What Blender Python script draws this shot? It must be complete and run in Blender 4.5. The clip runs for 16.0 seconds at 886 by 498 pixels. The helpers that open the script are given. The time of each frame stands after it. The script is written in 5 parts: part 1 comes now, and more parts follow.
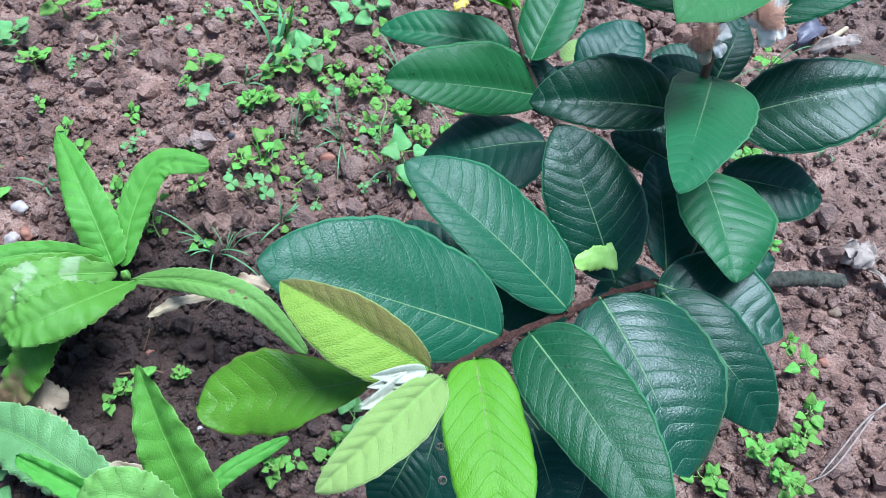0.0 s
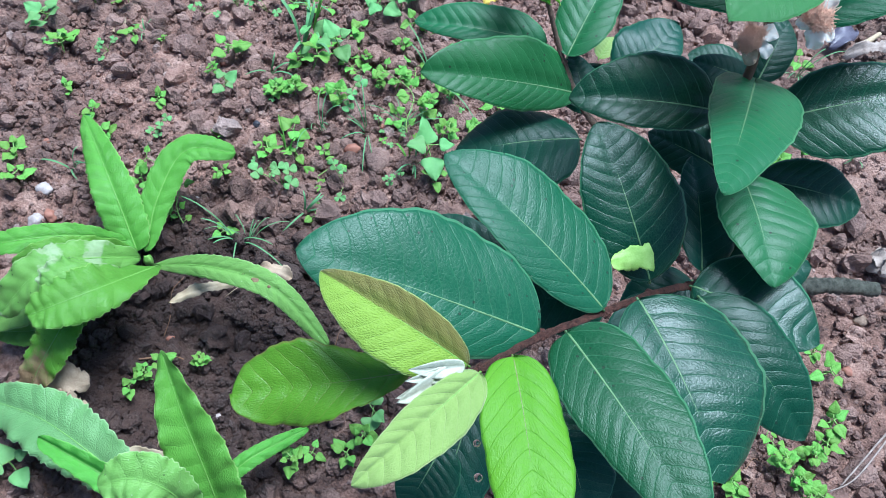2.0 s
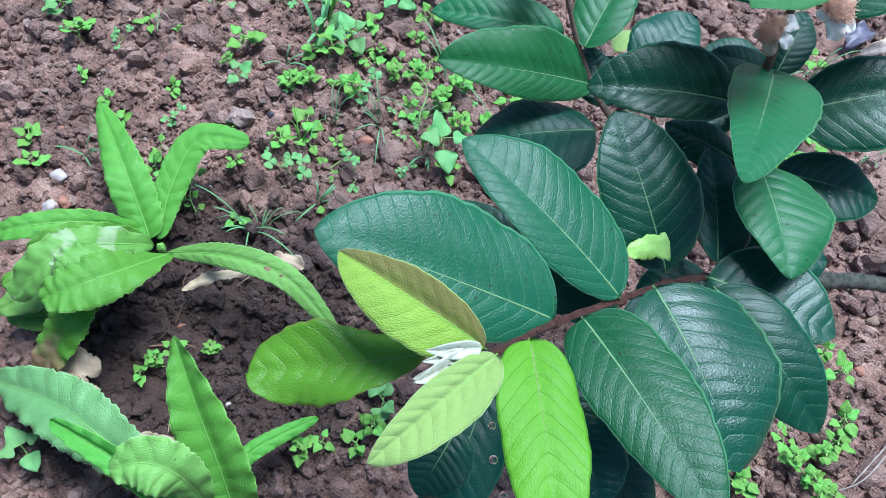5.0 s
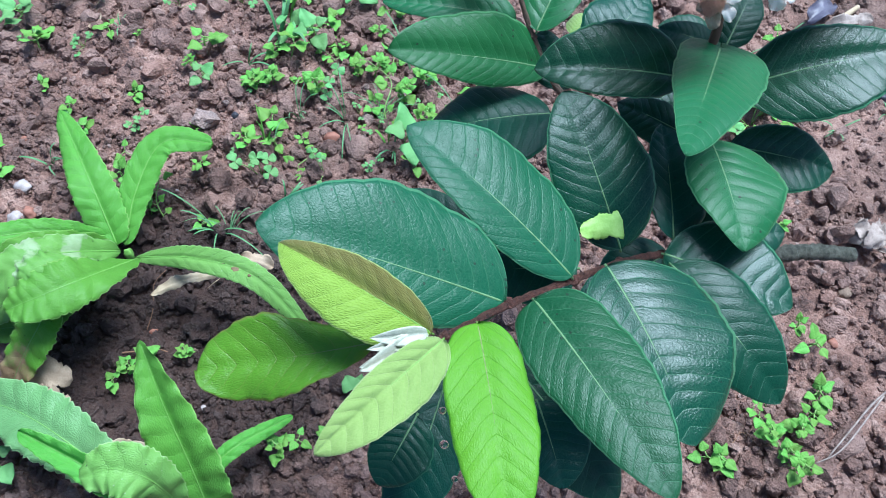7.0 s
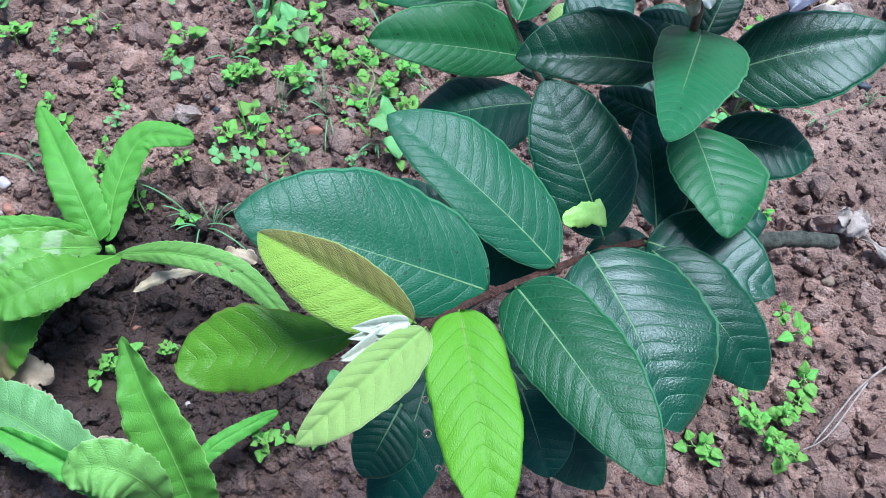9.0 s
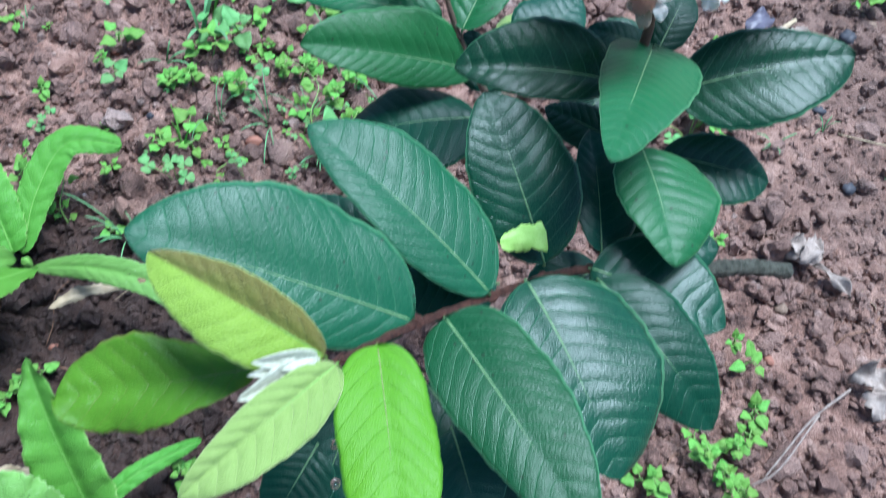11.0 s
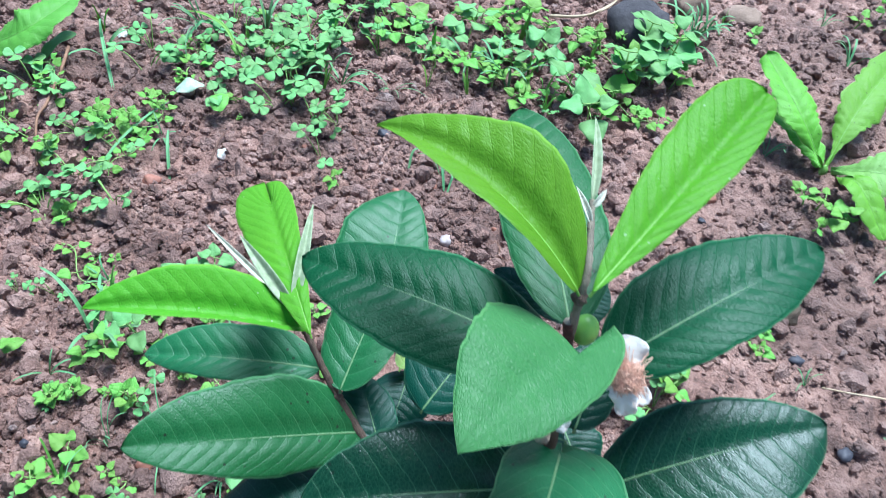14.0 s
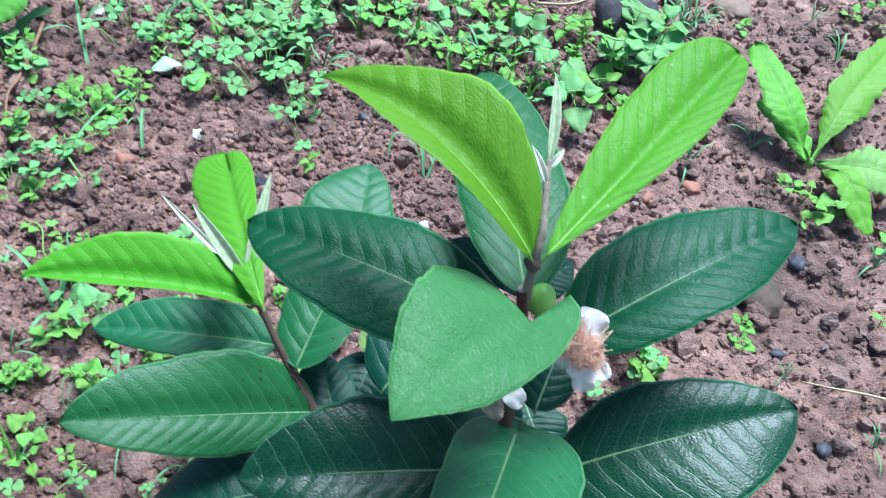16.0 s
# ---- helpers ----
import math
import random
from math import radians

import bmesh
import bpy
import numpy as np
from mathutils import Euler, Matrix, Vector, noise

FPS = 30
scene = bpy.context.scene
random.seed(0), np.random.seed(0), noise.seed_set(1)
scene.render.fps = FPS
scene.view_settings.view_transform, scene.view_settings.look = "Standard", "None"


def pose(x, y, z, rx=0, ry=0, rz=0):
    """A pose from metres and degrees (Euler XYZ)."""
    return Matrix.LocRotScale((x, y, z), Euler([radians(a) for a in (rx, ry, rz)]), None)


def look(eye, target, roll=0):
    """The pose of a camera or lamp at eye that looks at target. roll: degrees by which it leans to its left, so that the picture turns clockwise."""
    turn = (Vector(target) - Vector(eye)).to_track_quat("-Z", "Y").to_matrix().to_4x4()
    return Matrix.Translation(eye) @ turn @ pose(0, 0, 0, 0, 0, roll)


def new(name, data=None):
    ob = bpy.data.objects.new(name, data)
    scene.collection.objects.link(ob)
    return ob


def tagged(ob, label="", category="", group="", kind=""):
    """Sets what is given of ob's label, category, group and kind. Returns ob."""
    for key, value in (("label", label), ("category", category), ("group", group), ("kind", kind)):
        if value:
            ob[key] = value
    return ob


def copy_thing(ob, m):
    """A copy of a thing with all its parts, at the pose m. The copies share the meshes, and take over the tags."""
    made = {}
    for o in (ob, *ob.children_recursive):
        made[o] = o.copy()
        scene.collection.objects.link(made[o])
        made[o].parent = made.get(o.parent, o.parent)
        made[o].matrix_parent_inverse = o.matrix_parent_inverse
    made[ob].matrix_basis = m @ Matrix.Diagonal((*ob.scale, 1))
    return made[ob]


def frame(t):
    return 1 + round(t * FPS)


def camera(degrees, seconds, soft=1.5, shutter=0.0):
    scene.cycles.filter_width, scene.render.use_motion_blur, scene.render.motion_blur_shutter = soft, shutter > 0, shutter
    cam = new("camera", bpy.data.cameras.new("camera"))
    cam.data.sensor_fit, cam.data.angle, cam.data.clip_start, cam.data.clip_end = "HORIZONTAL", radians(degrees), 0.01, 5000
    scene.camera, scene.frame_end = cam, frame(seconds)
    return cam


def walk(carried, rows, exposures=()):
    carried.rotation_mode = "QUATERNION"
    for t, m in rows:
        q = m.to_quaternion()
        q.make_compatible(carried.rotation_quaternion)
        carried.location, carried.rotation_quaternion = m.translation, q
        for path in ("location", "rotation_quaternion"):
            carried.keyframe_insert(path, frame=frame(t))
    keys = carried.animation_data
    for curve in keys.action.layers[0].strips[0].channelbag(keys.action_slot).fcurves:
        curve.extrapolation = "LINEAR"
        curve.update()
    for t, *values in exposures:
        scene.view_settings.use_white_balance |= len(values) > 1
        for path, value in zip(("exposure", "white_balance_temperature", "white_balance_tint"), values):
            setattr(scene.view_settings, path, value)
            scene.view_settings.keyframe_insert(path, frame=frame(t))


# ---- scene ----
cam = camera(56.5, 16.0, soft=0.9, shutter=0.7)
PATH = [
    (0, (0.0275, 0.0275, 0.6500), (0.0425, 0.9885, -1.1040), 8.1),
    (0.5, (0.0263, 0.0238, 0.6488), (0.0323, 0.9808, -1.1073), 8.2),
    (1, (0.0225, 0.0263, 0.6475), (0.0265, 0.9782, -1.1115), 8.4),
    (1.5, (0.0163, 0.0287, 0.6462), (0.0173, 0.9808, -1.1127), 8.8),
    (2, (0.0150, 0.0275, 0.6450), (0.0100, 0.9765, -1.1160), 8.9),
    (2.5, (0.0125, 0.0275, 0.6412), (0.0025, 0.9695, -1.1227), 9.2),
    (3, (0.0100, 0.0250, 0.6412), (-0.0070, 0.9600, -1.1258), 9.9),
    (5.5, (0.0137, 0.0200, 0.6412), (-0.0083, 0.9700, -1.1178), 8.8),
    (6, (0.0187, 0.0187, 0.6412), (0.0017, 0.9688, -1.1178), 8.9),
    (6.5, (0.0250, 0.0163, 0.6412), (0.0130, 0.9662, -1.1188), 7.8),
    (7, (0.0312, 0.0200, 0.6388), (0.0302, 0.9650, -1.1242), 7.3),
    (7.5, (0.0338, 0.0187, 0.6362), (0.0427, 0.9587, -1.1288), 7.3),
    (8, (0.0338, 0.0175, 0.6362), (0.0538, 0.9595, -1.1277), 7.7),
    (10.5, (0.0363, 0.0287, 0.6262), (0.1293, 0.9697, -1.1358), 12.2),
    (11, (0.0488, 0.0387, 0.6100), (0.1688, 1.0207, -1.1290), 14.0),
    (11.5, (0.0500, 0.0700, 0.6188), (0.1360, 1.1950, -1.0322), 10.1),
    (12, (0.0625, 0.1313, 0.6100), (0.1215, 1.3633, -0.9640), 5.2),
    (12.5, (0.0850, 0.1512, 0.6175), (0.1830, 1.4143, -0.9295), 4.0),
    (13, (0.1000, 0.1438, 0.6212), (0.2260, 1.4347, -0.9007), 5.1),
    (13.5, (0.0963, 0.1600, 0.6050), (0.2152, 1.4650, -0.9050), 6.8),
    (14, (0.0963, 0.1837, 0.5950), (0.1912, 1.4948, -0.9120), 7.3),
    (14.5, (0.0950, 0.1950, 0.5925), (0.1710, 1.5120, -0.9105), 6.7),
    (15, (0.0975, 0.1963, 0.5900), (0.1705, 1.5143, -0.9130), 6.8),
    (15.5, (0.1038, 0.1888, 0.5875), (0.1918, 1.5057, -0.9155), 7.3),
    (16, (0.1112, 0.1862, 0.5775), (0.2262, 1.4932, -0.9315), 9.0),
]
walk(cam, [(t, look(eye, target, roll)) for t, eye, target, roll in PATH], exposures=[(0, 1.0, 5130, 5), (11, 1.0, 5130, 5), (12.5, 1.24, 5200, 6), (16, 1.24, 5200, 6)])

# ---- light ----
world = bpy.data.worlds.new("sky")
scene.world = world
world.use_nodes = True
wn = world.node_tree.nodes
sky = wn.new("ShaderNodeTexSky")
sky.sky_type, sky.sun_disc = "NISHITA", False
sky.sun_elevation, sky.sun_rotation = radians(69), radians(33)
sky.air_density, sky.dust_density, sky.ozone_density = 1.0, 1.5, 1.5
wn["Background"].inputs["Strength"].default_value = 0.068
world.node_tree.links.new(sky.outputs["Color"], wn["Background"].inputs["Color"])
sun_data = bpy.data.lights.new("sun", "SUN")
sun_data.energy, sun_data.angle, sun_data.color = 3.75, radians(30), (1.0, 0.985, 0.96)
sun = new("sun", sun_data)
sun.matrix_world = look((0.4, 0.64, 2.0), (0, 0, 0))


# ---- materials ----
class Nodes:
    """Short hand for building a node material."""

    def __init__(self, name):
        self.mat = bpy.data.materials.new(name)
        self.mat.use_nodes = True
        self.tree = self.mat.node_tree
        self.shader = self.tree.nodes["Principled BSDF"]
        self.out = self.tree.nodes["Material Output"]

    def add(self, kind, operation="", data_type="", feature=""):
        n = self.tree.nodes.new(kind)
        if operation:
            n.operation = operation
        if data_type:
            n.data_type = data_type
        if feature:
            n.feature = feature
        return n

    def link(self, a, b):
        self.tree.links.new(a, b)

    def math(self, op, a, b=None, c=None):
        n = self.add("ShaderNodeMath", operation=op)
        for i, v in enumerate((a, b, c)):
            if v is None:
                continue
            if isinstance(v, (int, float)):
                n.inputs[i].default_value = v
            else:
                self.link(v, n.inputs[i])
        return n.outputs[0]

    def noise(self, scale, detail=4.0, rough=0.6, vector=None):
        n = self.add("ShaderNodeTexNoise")
        n.inputs["Scale"].default_value, n.inputs["Detail"].default_value, n.inputs["Roughness"].default_value = scale, detail, rough
        if vector is not None:
            self.link(vector, n.inputs["Vector"])
        return n.outputs["Fac"]

    def ramp(self, fac, stops):
        n = self.add("ShaderNodeValToRGB")
        e = n.color_ramp.elements
        while len(e) < len(stops):
            e.new(0.5)
        for i, (p, c) in enumerate(stops):
            e[i].position, e[i].color = p, (*c, 1) if len(c) == 3 else c
        self.link(fac, n.inputs[0])
        return n.outputs["Color"]

    def mix(self, fac, a, b):
        n = self.add("ShaderNodeMix", data_type="RGBA")
        for v, s in ((fac, n.inputs[0]), (a, n.inputs[6]), (b, n.inputs[7])):
            if isinstance(v, (int, float)):
                s.default_value = v
            elif isinstance(v, tuple):
                s.default_value = (*v, 1)
            else:
                self.link(v, s)
        return n.outputs[2]

    def bump(self, height, strength, distance, normal=None):
        n = self.add("ShaderNodeBump")
        n.inputs["Strength"].default_value, n.inputs["Distance"].default_value = strength, distance
        self.link(height, n.inputs["Height"])
        if normal is not None:
            self.link(normal, n.inputs["Normal"])
        return n.outputs[0]

    def set(self, **values):
        for k, v in values.items():
            s = self.shader.inputs[k.replace("_", " ")]
            if isinstance(v, (int, float, tuple)):
                s.default_value = v if not isinstance(v, tuple) else (*v, 1)
            else:
                self.link(v, s)
        return self.mat


def leaf_material(name, dark, light, vein, rough, through_it, specks=0.0, tinge=None, vein_mix=0.36, sheen=0.0, crinkle=0.00012, shine=0.3, flecks=0.0, rugose=0.00022, groove=0.00012, browned=0.0, scar=0.0):
    """Leaf blade: UV x counts the side veins, UV y runs across from 0 to 1."""
    n = Nodes(name)
    uv = n.add("ShaderNodeUVMap").outputs[0]
    sep = n.add("ShaderNodeSeparateXYZ")
    n.link(uv, sep.inputs[0])
    across = sep.outputs[1]
    pos = n.add("ShaderNodeTexCoord").outputs["Object"]
    ph = n.math("ADD", sep.outputs[0], n.math("MULTIPLY_ADD", n.noise(75.0, 2, 0.5, pos), 0.5, -0.25))
    f = n.math("ABSOLUTE", n.math("SUBTRACT", n.math("FRACT", n.math("ADD", ph, 0.5)), 0.5))
    line = n.math("SUBTRACT", 1.0, n.math("SMOOTH_MIN", n.math("MULTIPLY", f, 22.0), 1.0, 0.1))
    line = n.math("MULTIPLY", n.math("MAXIMUM", line, 0.0), n.math("MULTIPLY_ADD", n.noise(90.0, 3, 0.6, pos), 1.3, 0.1))
    blot = n.noise(28.0, 5, 0.6, pos)
    ladder_bend = n.noise(130.0, 2, 0.5, pos)
    fine = n.noise(420.0, 3, 0.6, pos)
    base = n.mix(n.math("MULTIPLY", n.math("ADD", blot, n.math("MULTIPLY", fine, 0.5)), 0.72), dark, light)
    if tinge:
        patch = n.noise(60.0, 3, 0.6, pos)
        k = n.math("MULTIPLY", n.math("LESS_THAN", across, 0.5), n.math("MULTIPLY_ADD", patch, 0.8, 0.5))
        k2 = n.math("MINIMUM", n.math("MULTIPLY", k, n.math("MULTIPLY_ADD", across, -0.8, 1.2)), 1.0)
        base = n.mix(k2, base, tinge)
    each = n.add("ShaderNodeObjectInfo").outputs["Random"]
    tone = n.add("ShaderNodeHueSaturation")
    n.link(n.math("MULTIPLY_ADD", each, 0.03, 0.485), tone.inputs["Hue"])
    n.link(n.math("MULTIPLY_ADD", each, 0.34, 0.84), tone.inputs["Value"])
    n.link(base, tone.inputs["Color"])
    base = tone.outputs[0]
    col = n.mix(n.math("MULTIPLY", line, vein_mix), base, vein)
    cells = n.add("ShaderNodeTexVoronoi", feature="DISTANCE_TO_EDGE")
    cells.inputs["Scale"].default_value = 640.0
    n.link(pos, cells.inputs["Vector"])
    net = n.math("MINIMUM", n.math("MULTIPLY", cells.outputs[0], 6.0), 1.0)
    col = n.mix(n.math("MULTIPLY", n.math("SUBTRACT", 1.0, net), 0.08), col, vein)
    along = n.add("ShaderNodeCombineXYZ")
    n.link(n.math("MULTIPLY_ADD", ladder_bend, 0.7, n.math("MULTIPLY", ph, 4.2)), along.inputs[0])
    n.link(n.math("MULTIPLY_ADD", ladder_bend, 0.7, n.math("MULTIPLY", across, 30.0)), along.inputs[1])
    rungs = n.add("ShaderNodeTexVoronoi", feature="DISTANCE_TO_EDGE")
    rungs.inputs["Scale"].default_value = 1.0
    n.link(along.outputs[0], rungs.inputs["Vector"])
    rung = rungs.outputs[0]
    col = n.mix(n.math("MULTIPLY", n.math("MAXIMUM", n.math("MULTIPLY_ADD", rung, -14.0, 1.0), 0.0), vein_mix * 0.28), col, vein)
    rim = n.math("GREATER_THAN", n.math("ABSOLUTE", n.math("SUBTRACT", across, 0.5)), 0.481)
    col = n.mix(n.math("MULTIPLY", rim, 0.6), col, vein)
    if browned:
        dead = n.math("ADD", ph, n.math("MULTIPLY_ADD", n.noise(70.0, 4, 0.6, pos), 5.0, -2.5))
        tan = n.mix(n.noise(160.0, 4, 0.6, pos), (0.16, 0.075, 0.03), (0.55, 0.4, 0.22))
        col = n.mix(n.ramp(n.math("DIVIDE", dead, 10.0), ((browned / 10, (0, 0, 0)), (browned / 10 + 0.12, (1, 1, 1)))), col, tan)
    if scar:
        torn = n.ramp(n.noise(34.0, 4, 0.6, pos), ((0.52, (0, 0, 0)), (0.58, (1, 1, 1))))
        pith = n.mix(n.noise(190.0, 3, 0.6, pos), (0.34, 0.36, 0.22), (0.72, 0.78, 0.6))
        col = n.mix(n.math("MULTIPLY", torn, scar), col, pith)
    if specks:
        sp = n.add("ShaderNodeTexVoronoi")
        sp.inputs["Scale"].default_value = 170.0
        n.link(pos, sp.inputs["Vector"])
        few = n.math("GREATER_THAN", n.noise(95.0, 2, 0.5, pos), 0.52)
        spot = n.math("MULTIPLY", n.math("LESS_THAN", sp.outputs["Distance"], 0.12), few)
        col = n.mix(n.math("MULTIPLY", spot, specks), col, (0.012, 0.012, 0.008))
    if flecks:
        dots = n.add("ShaderNodeTexVoronoi")
        dots.inputs["Scale"].default_value = 260.0
        n.link(pos, dots.inputs["Vector"])
        some = n.math("GREATER_THAN", n.noise(70.0, 3, 0.6, pos), 0.56)
        col = n.mix(n.math("MULTIPLY", n.math("MULTIPLY", n.math("LESS_THAN", dots.outputs["Distance"], 0.13), some), flecks), col, (0.62, 0.72, 0.55))
    height = n.math("ADD", n.math("MULTIPLY", net, 0.55), n.math("MULTIPLY", fine, 0.6))
    ladder = n.noise(300.0, 3, 0.55, pos)
    ridge = n.math("SUBTRACT", n.math("POWER", n.math("ABSOLUTE", n.math("SINE", n.math("MULTIPLY", ph, math.pi))), 0.6), line)
    b = n.bump(height, 0.4, 0.00015, n.bump(ladder, 0.6, crinkle, n.bump(n.math("SMOOTH_MIN", rung, 0.3, 0.12), 0.9, rugose, n.bump(ridge, 0.8, groove))))
    gloss = n.math("ADD", rough, n.math("MULTIPLY", n.math("SUBTRACT", n.noise(45.0, 4, 0.6, pos), 0.5), 0.25))
    n.set(Base_Color=col, Roughness=gloss, Normal=b, Specular_IOR_Level=shine)
    if sheen:
        n.set(Sheen_Weight=sheen, Sheen_Roughness=0.5)
    glow = n.add("ShaderNodeBsdfTranslucent")
    n.link(n.mix(0.5, col, light), glow.inputs["Color"])
    n.link(b, glow.inputs["Normal"])
    mixer = n.add("ShaderNodeMixShader")
    mixer.inputs[0].default_value = through_it
    n.link(n.shader.outputs[0], mixer.inputs[1])
    n.link(glow.outputs[0], mixer.inputs[2])
    n.link(mixer.outputs[0], n.out.inputs["Surface"])
    return n.mat


LEAF = {
    "dark": leaf_material("leaf_dark", (0.006, 0.053, 0.0195), (0.012, 0.082, 0.028), (0.1, 0.25, 0.12), 0.40, 0.06, 0.6),
    "gloss": leaf_material("leaf_gloss", (0.0022, 0.031, 0.0145), (0.0045, 0.047, 0.021), (0.1, 0.25, 0.12), 0.31, 0.06, 0.5, shine=0.32, rugose=0.0002),
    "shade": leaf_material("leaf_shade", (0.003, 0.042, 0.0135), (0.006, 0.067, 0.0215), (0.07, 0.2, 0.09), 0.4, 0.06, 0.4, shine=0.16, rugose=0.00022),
    # for lower and inner leaves: shade is put into this darkened green
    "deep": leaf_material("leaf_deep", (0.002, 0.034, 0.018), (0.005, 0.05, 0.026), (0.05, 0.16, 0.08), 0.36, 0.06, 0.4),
    "mid": leaf_material("leaf_mid", (0.0105, 0.083, 0.025), (0.019, 0.122, 0.035), (0.12, 0.28, 0.12), 0.42, 0.10, 0.8, rugose=0.0002),
    "fresh": leaf_material("leaf_fresh", (0.024, 0.12, 0.03), (0.058, 0.2, 0.05), (0.14, 0.34, 0.11), 0.5, 0.15, 0.0, vein_mix=0.08, rugose=0.0004, groove=0.00005, flecks=0.08),
    "lime": leaf_material("leaf_lime", (0.1, 0.3, 0.01), (0.17, 0.4, 0.018), (0.07, 0.2, 0.02), 0.5, 0.3, 0.0, vein_mix=0.25, crinkle=0.0003, rugose=0.00025, groove=0.00012),
    "olive": leaf_material("leaf_olive", (0.065, 0.185, 0.008), (0.13, 0.29, 0.016), (0.2, 0.2, 0.05), 0.36, 0.25, 0.0, vein_mix=0.4, crinkle=0.0003, rugose=0.0003, groove=0.00012),
    "limetop": leaf_material("leaf_lime_top", (0.088, 0.272, 0.012), (0.157, 0.385, 0.02), (0.28, 0.5, 0.08), 0.46, 0.38, 0.0, vein_mix=0.02, crinkle=0.0003, shine=0.2, flecks=0.3, rugose=0.0002, groove=0.0001),
    "bronze": leaf_material("leaf_bronze", (0.18, 0.35, 0.025), (0.29, 0.48, 0.05), (0.4, 0.55, 0.15), 0.6, 0.2, 0.0, tinge=(0.2, 0.185, 0.035), vein_mix=0.2, sheen=0.2, crinkle=0.0004, rugose=0.0006),
    "pale": leaf_material("leaf_pale", (0.18, 0.33, 0.055), (0.33, 0.48, 0.13), (0.42, 0.5, 0.2), 0.7, 0.2, 0.0, vein_mix=0.3, sheen=0.25, crinkle=0.0002, rugose=0.0003, groove=0.00012),
    "under": leaf_material("leaf_under", (0.10, 0.22, 0.12), (0.16, 0.3, 0.18), (0.3, 0.42, 0.25), 0.6, 0.1),
    "limeunder": leaf_material("leaf_lime_under", (0.2, 0.42, 0.05), (0.3, 0.52, 0.1), (0.4, 0.6, 0.2), 0.6, 0.3),
    "lettuce": leaf_material("lettuce_blade", (0.085, 0.28, 0.025), (0.18, 0.44, 0.06), (0.36, 0.58, 0.15), 0.42, 0.32, 0.0, vein_mix=0.1, rugose=0.0007, groove=0.00015),
    "lettuce_pale": leaf_material("lettuce_blade_pale", (0.12, 0.29, 0.04), (0.27, 0.48, 0.11), (0.42, 0.6, 0.25), 0.45, 0.25, 0.8, vein_mix=0.12, flecks=0.4, rugose=0.0007, groove=0.0002),
    "lettuce_scar": leaf_material("lettuce_blade_scarred", (0.1, 0.28, 0.035), (0.22, 0.45, 0.09), (0.42, 0.6, 0.25), 0.42, 0.25, 0.9, vein_mix=0.1, rugose=0.0006, groove=0.0001, scar=0.45),
    "lettuce_bitten": leaf_material("lettuce_blade_bitten", (0.1, 0.29, 0.016), (0.2, 0.45, 0.04), (0.4, 0.6, 0.18), 0.45, 0.28, 0.9, vein_mix=0.12, rugose=0.0006, groove=0.00015),
    "lettuce_grey": leaf_material("lettuce_blade_grey", (0.09, 0.22, 0.06), (0.2, 0.36, 0.13), (0.36, 0.52, 0.25), 0.4, 0.2, 0.0, vein_mix=0.12, rugose=0.0007, groove=0.0002),
    "lettuce_brown": leaf_material("lettuce_blade_browned", (0.085, 0.27, 0.016), (0.17, 0.42, 0.035), (0.36, 0.58, 0.15), 0.45, 0.25, 0.5, vein_mix=0.1, rugose=0.0007, groove=0.00015, browned=4.2),
    "weed": leaf_material("weed_blade", (0.135, 0.37, 0.045), (0.29, 0.55, 0.11), (0.35, 0.55, 0.15), 0.5, 0.35, 0.0, vein_mix=0.06, rugose=0.0002, groove=0.00004),
    "weed_cool": leaf_material("weed_blade_cool", (0.14, 0.38, 0.1), (0.3, 0.56, 0.2), (0.3, 0.5, 0.25), 0.5, 0.35, 0.0, vein_mix=0.06, rugose=0.0002, groove=0.00004),
    "grass": leaf_material("grass_blade", (0.10, 0.28, 0.10), (0.2, 0.4, 0.17), (0.3, 0.45, 0.25), 0.5, 0.2, 0.0, vein_mix=0.0, rugose=0.0001, groove=0.0001),
}


def plain(name, a, b, rough, scale, bump=0.3, depth=0.0006, metal=0.0, spread=(0.3, 0.7)):
    """A two-tone noisy material with fine relief."""
    n = Nodes(name)
    pos = n.add("ShaderNodeTexCoord").outputs["Object"]
    big = n.noise(scale, 5, 0.6, pos)
    small = n.noise(scale * 9, 4, 0.65, pos)
    m = n.math("ADD", n.math("MULTIPLY", big, 0.7), n.math("MULTIPLY", small, 0.3))
    n.set(Base_Color=n.ramp(m, ((spread[0], a), (spread[1], b))), Roughness=rough, Metallic=metal, Normal=n.bump(small, bump, depth))
    return n.mat


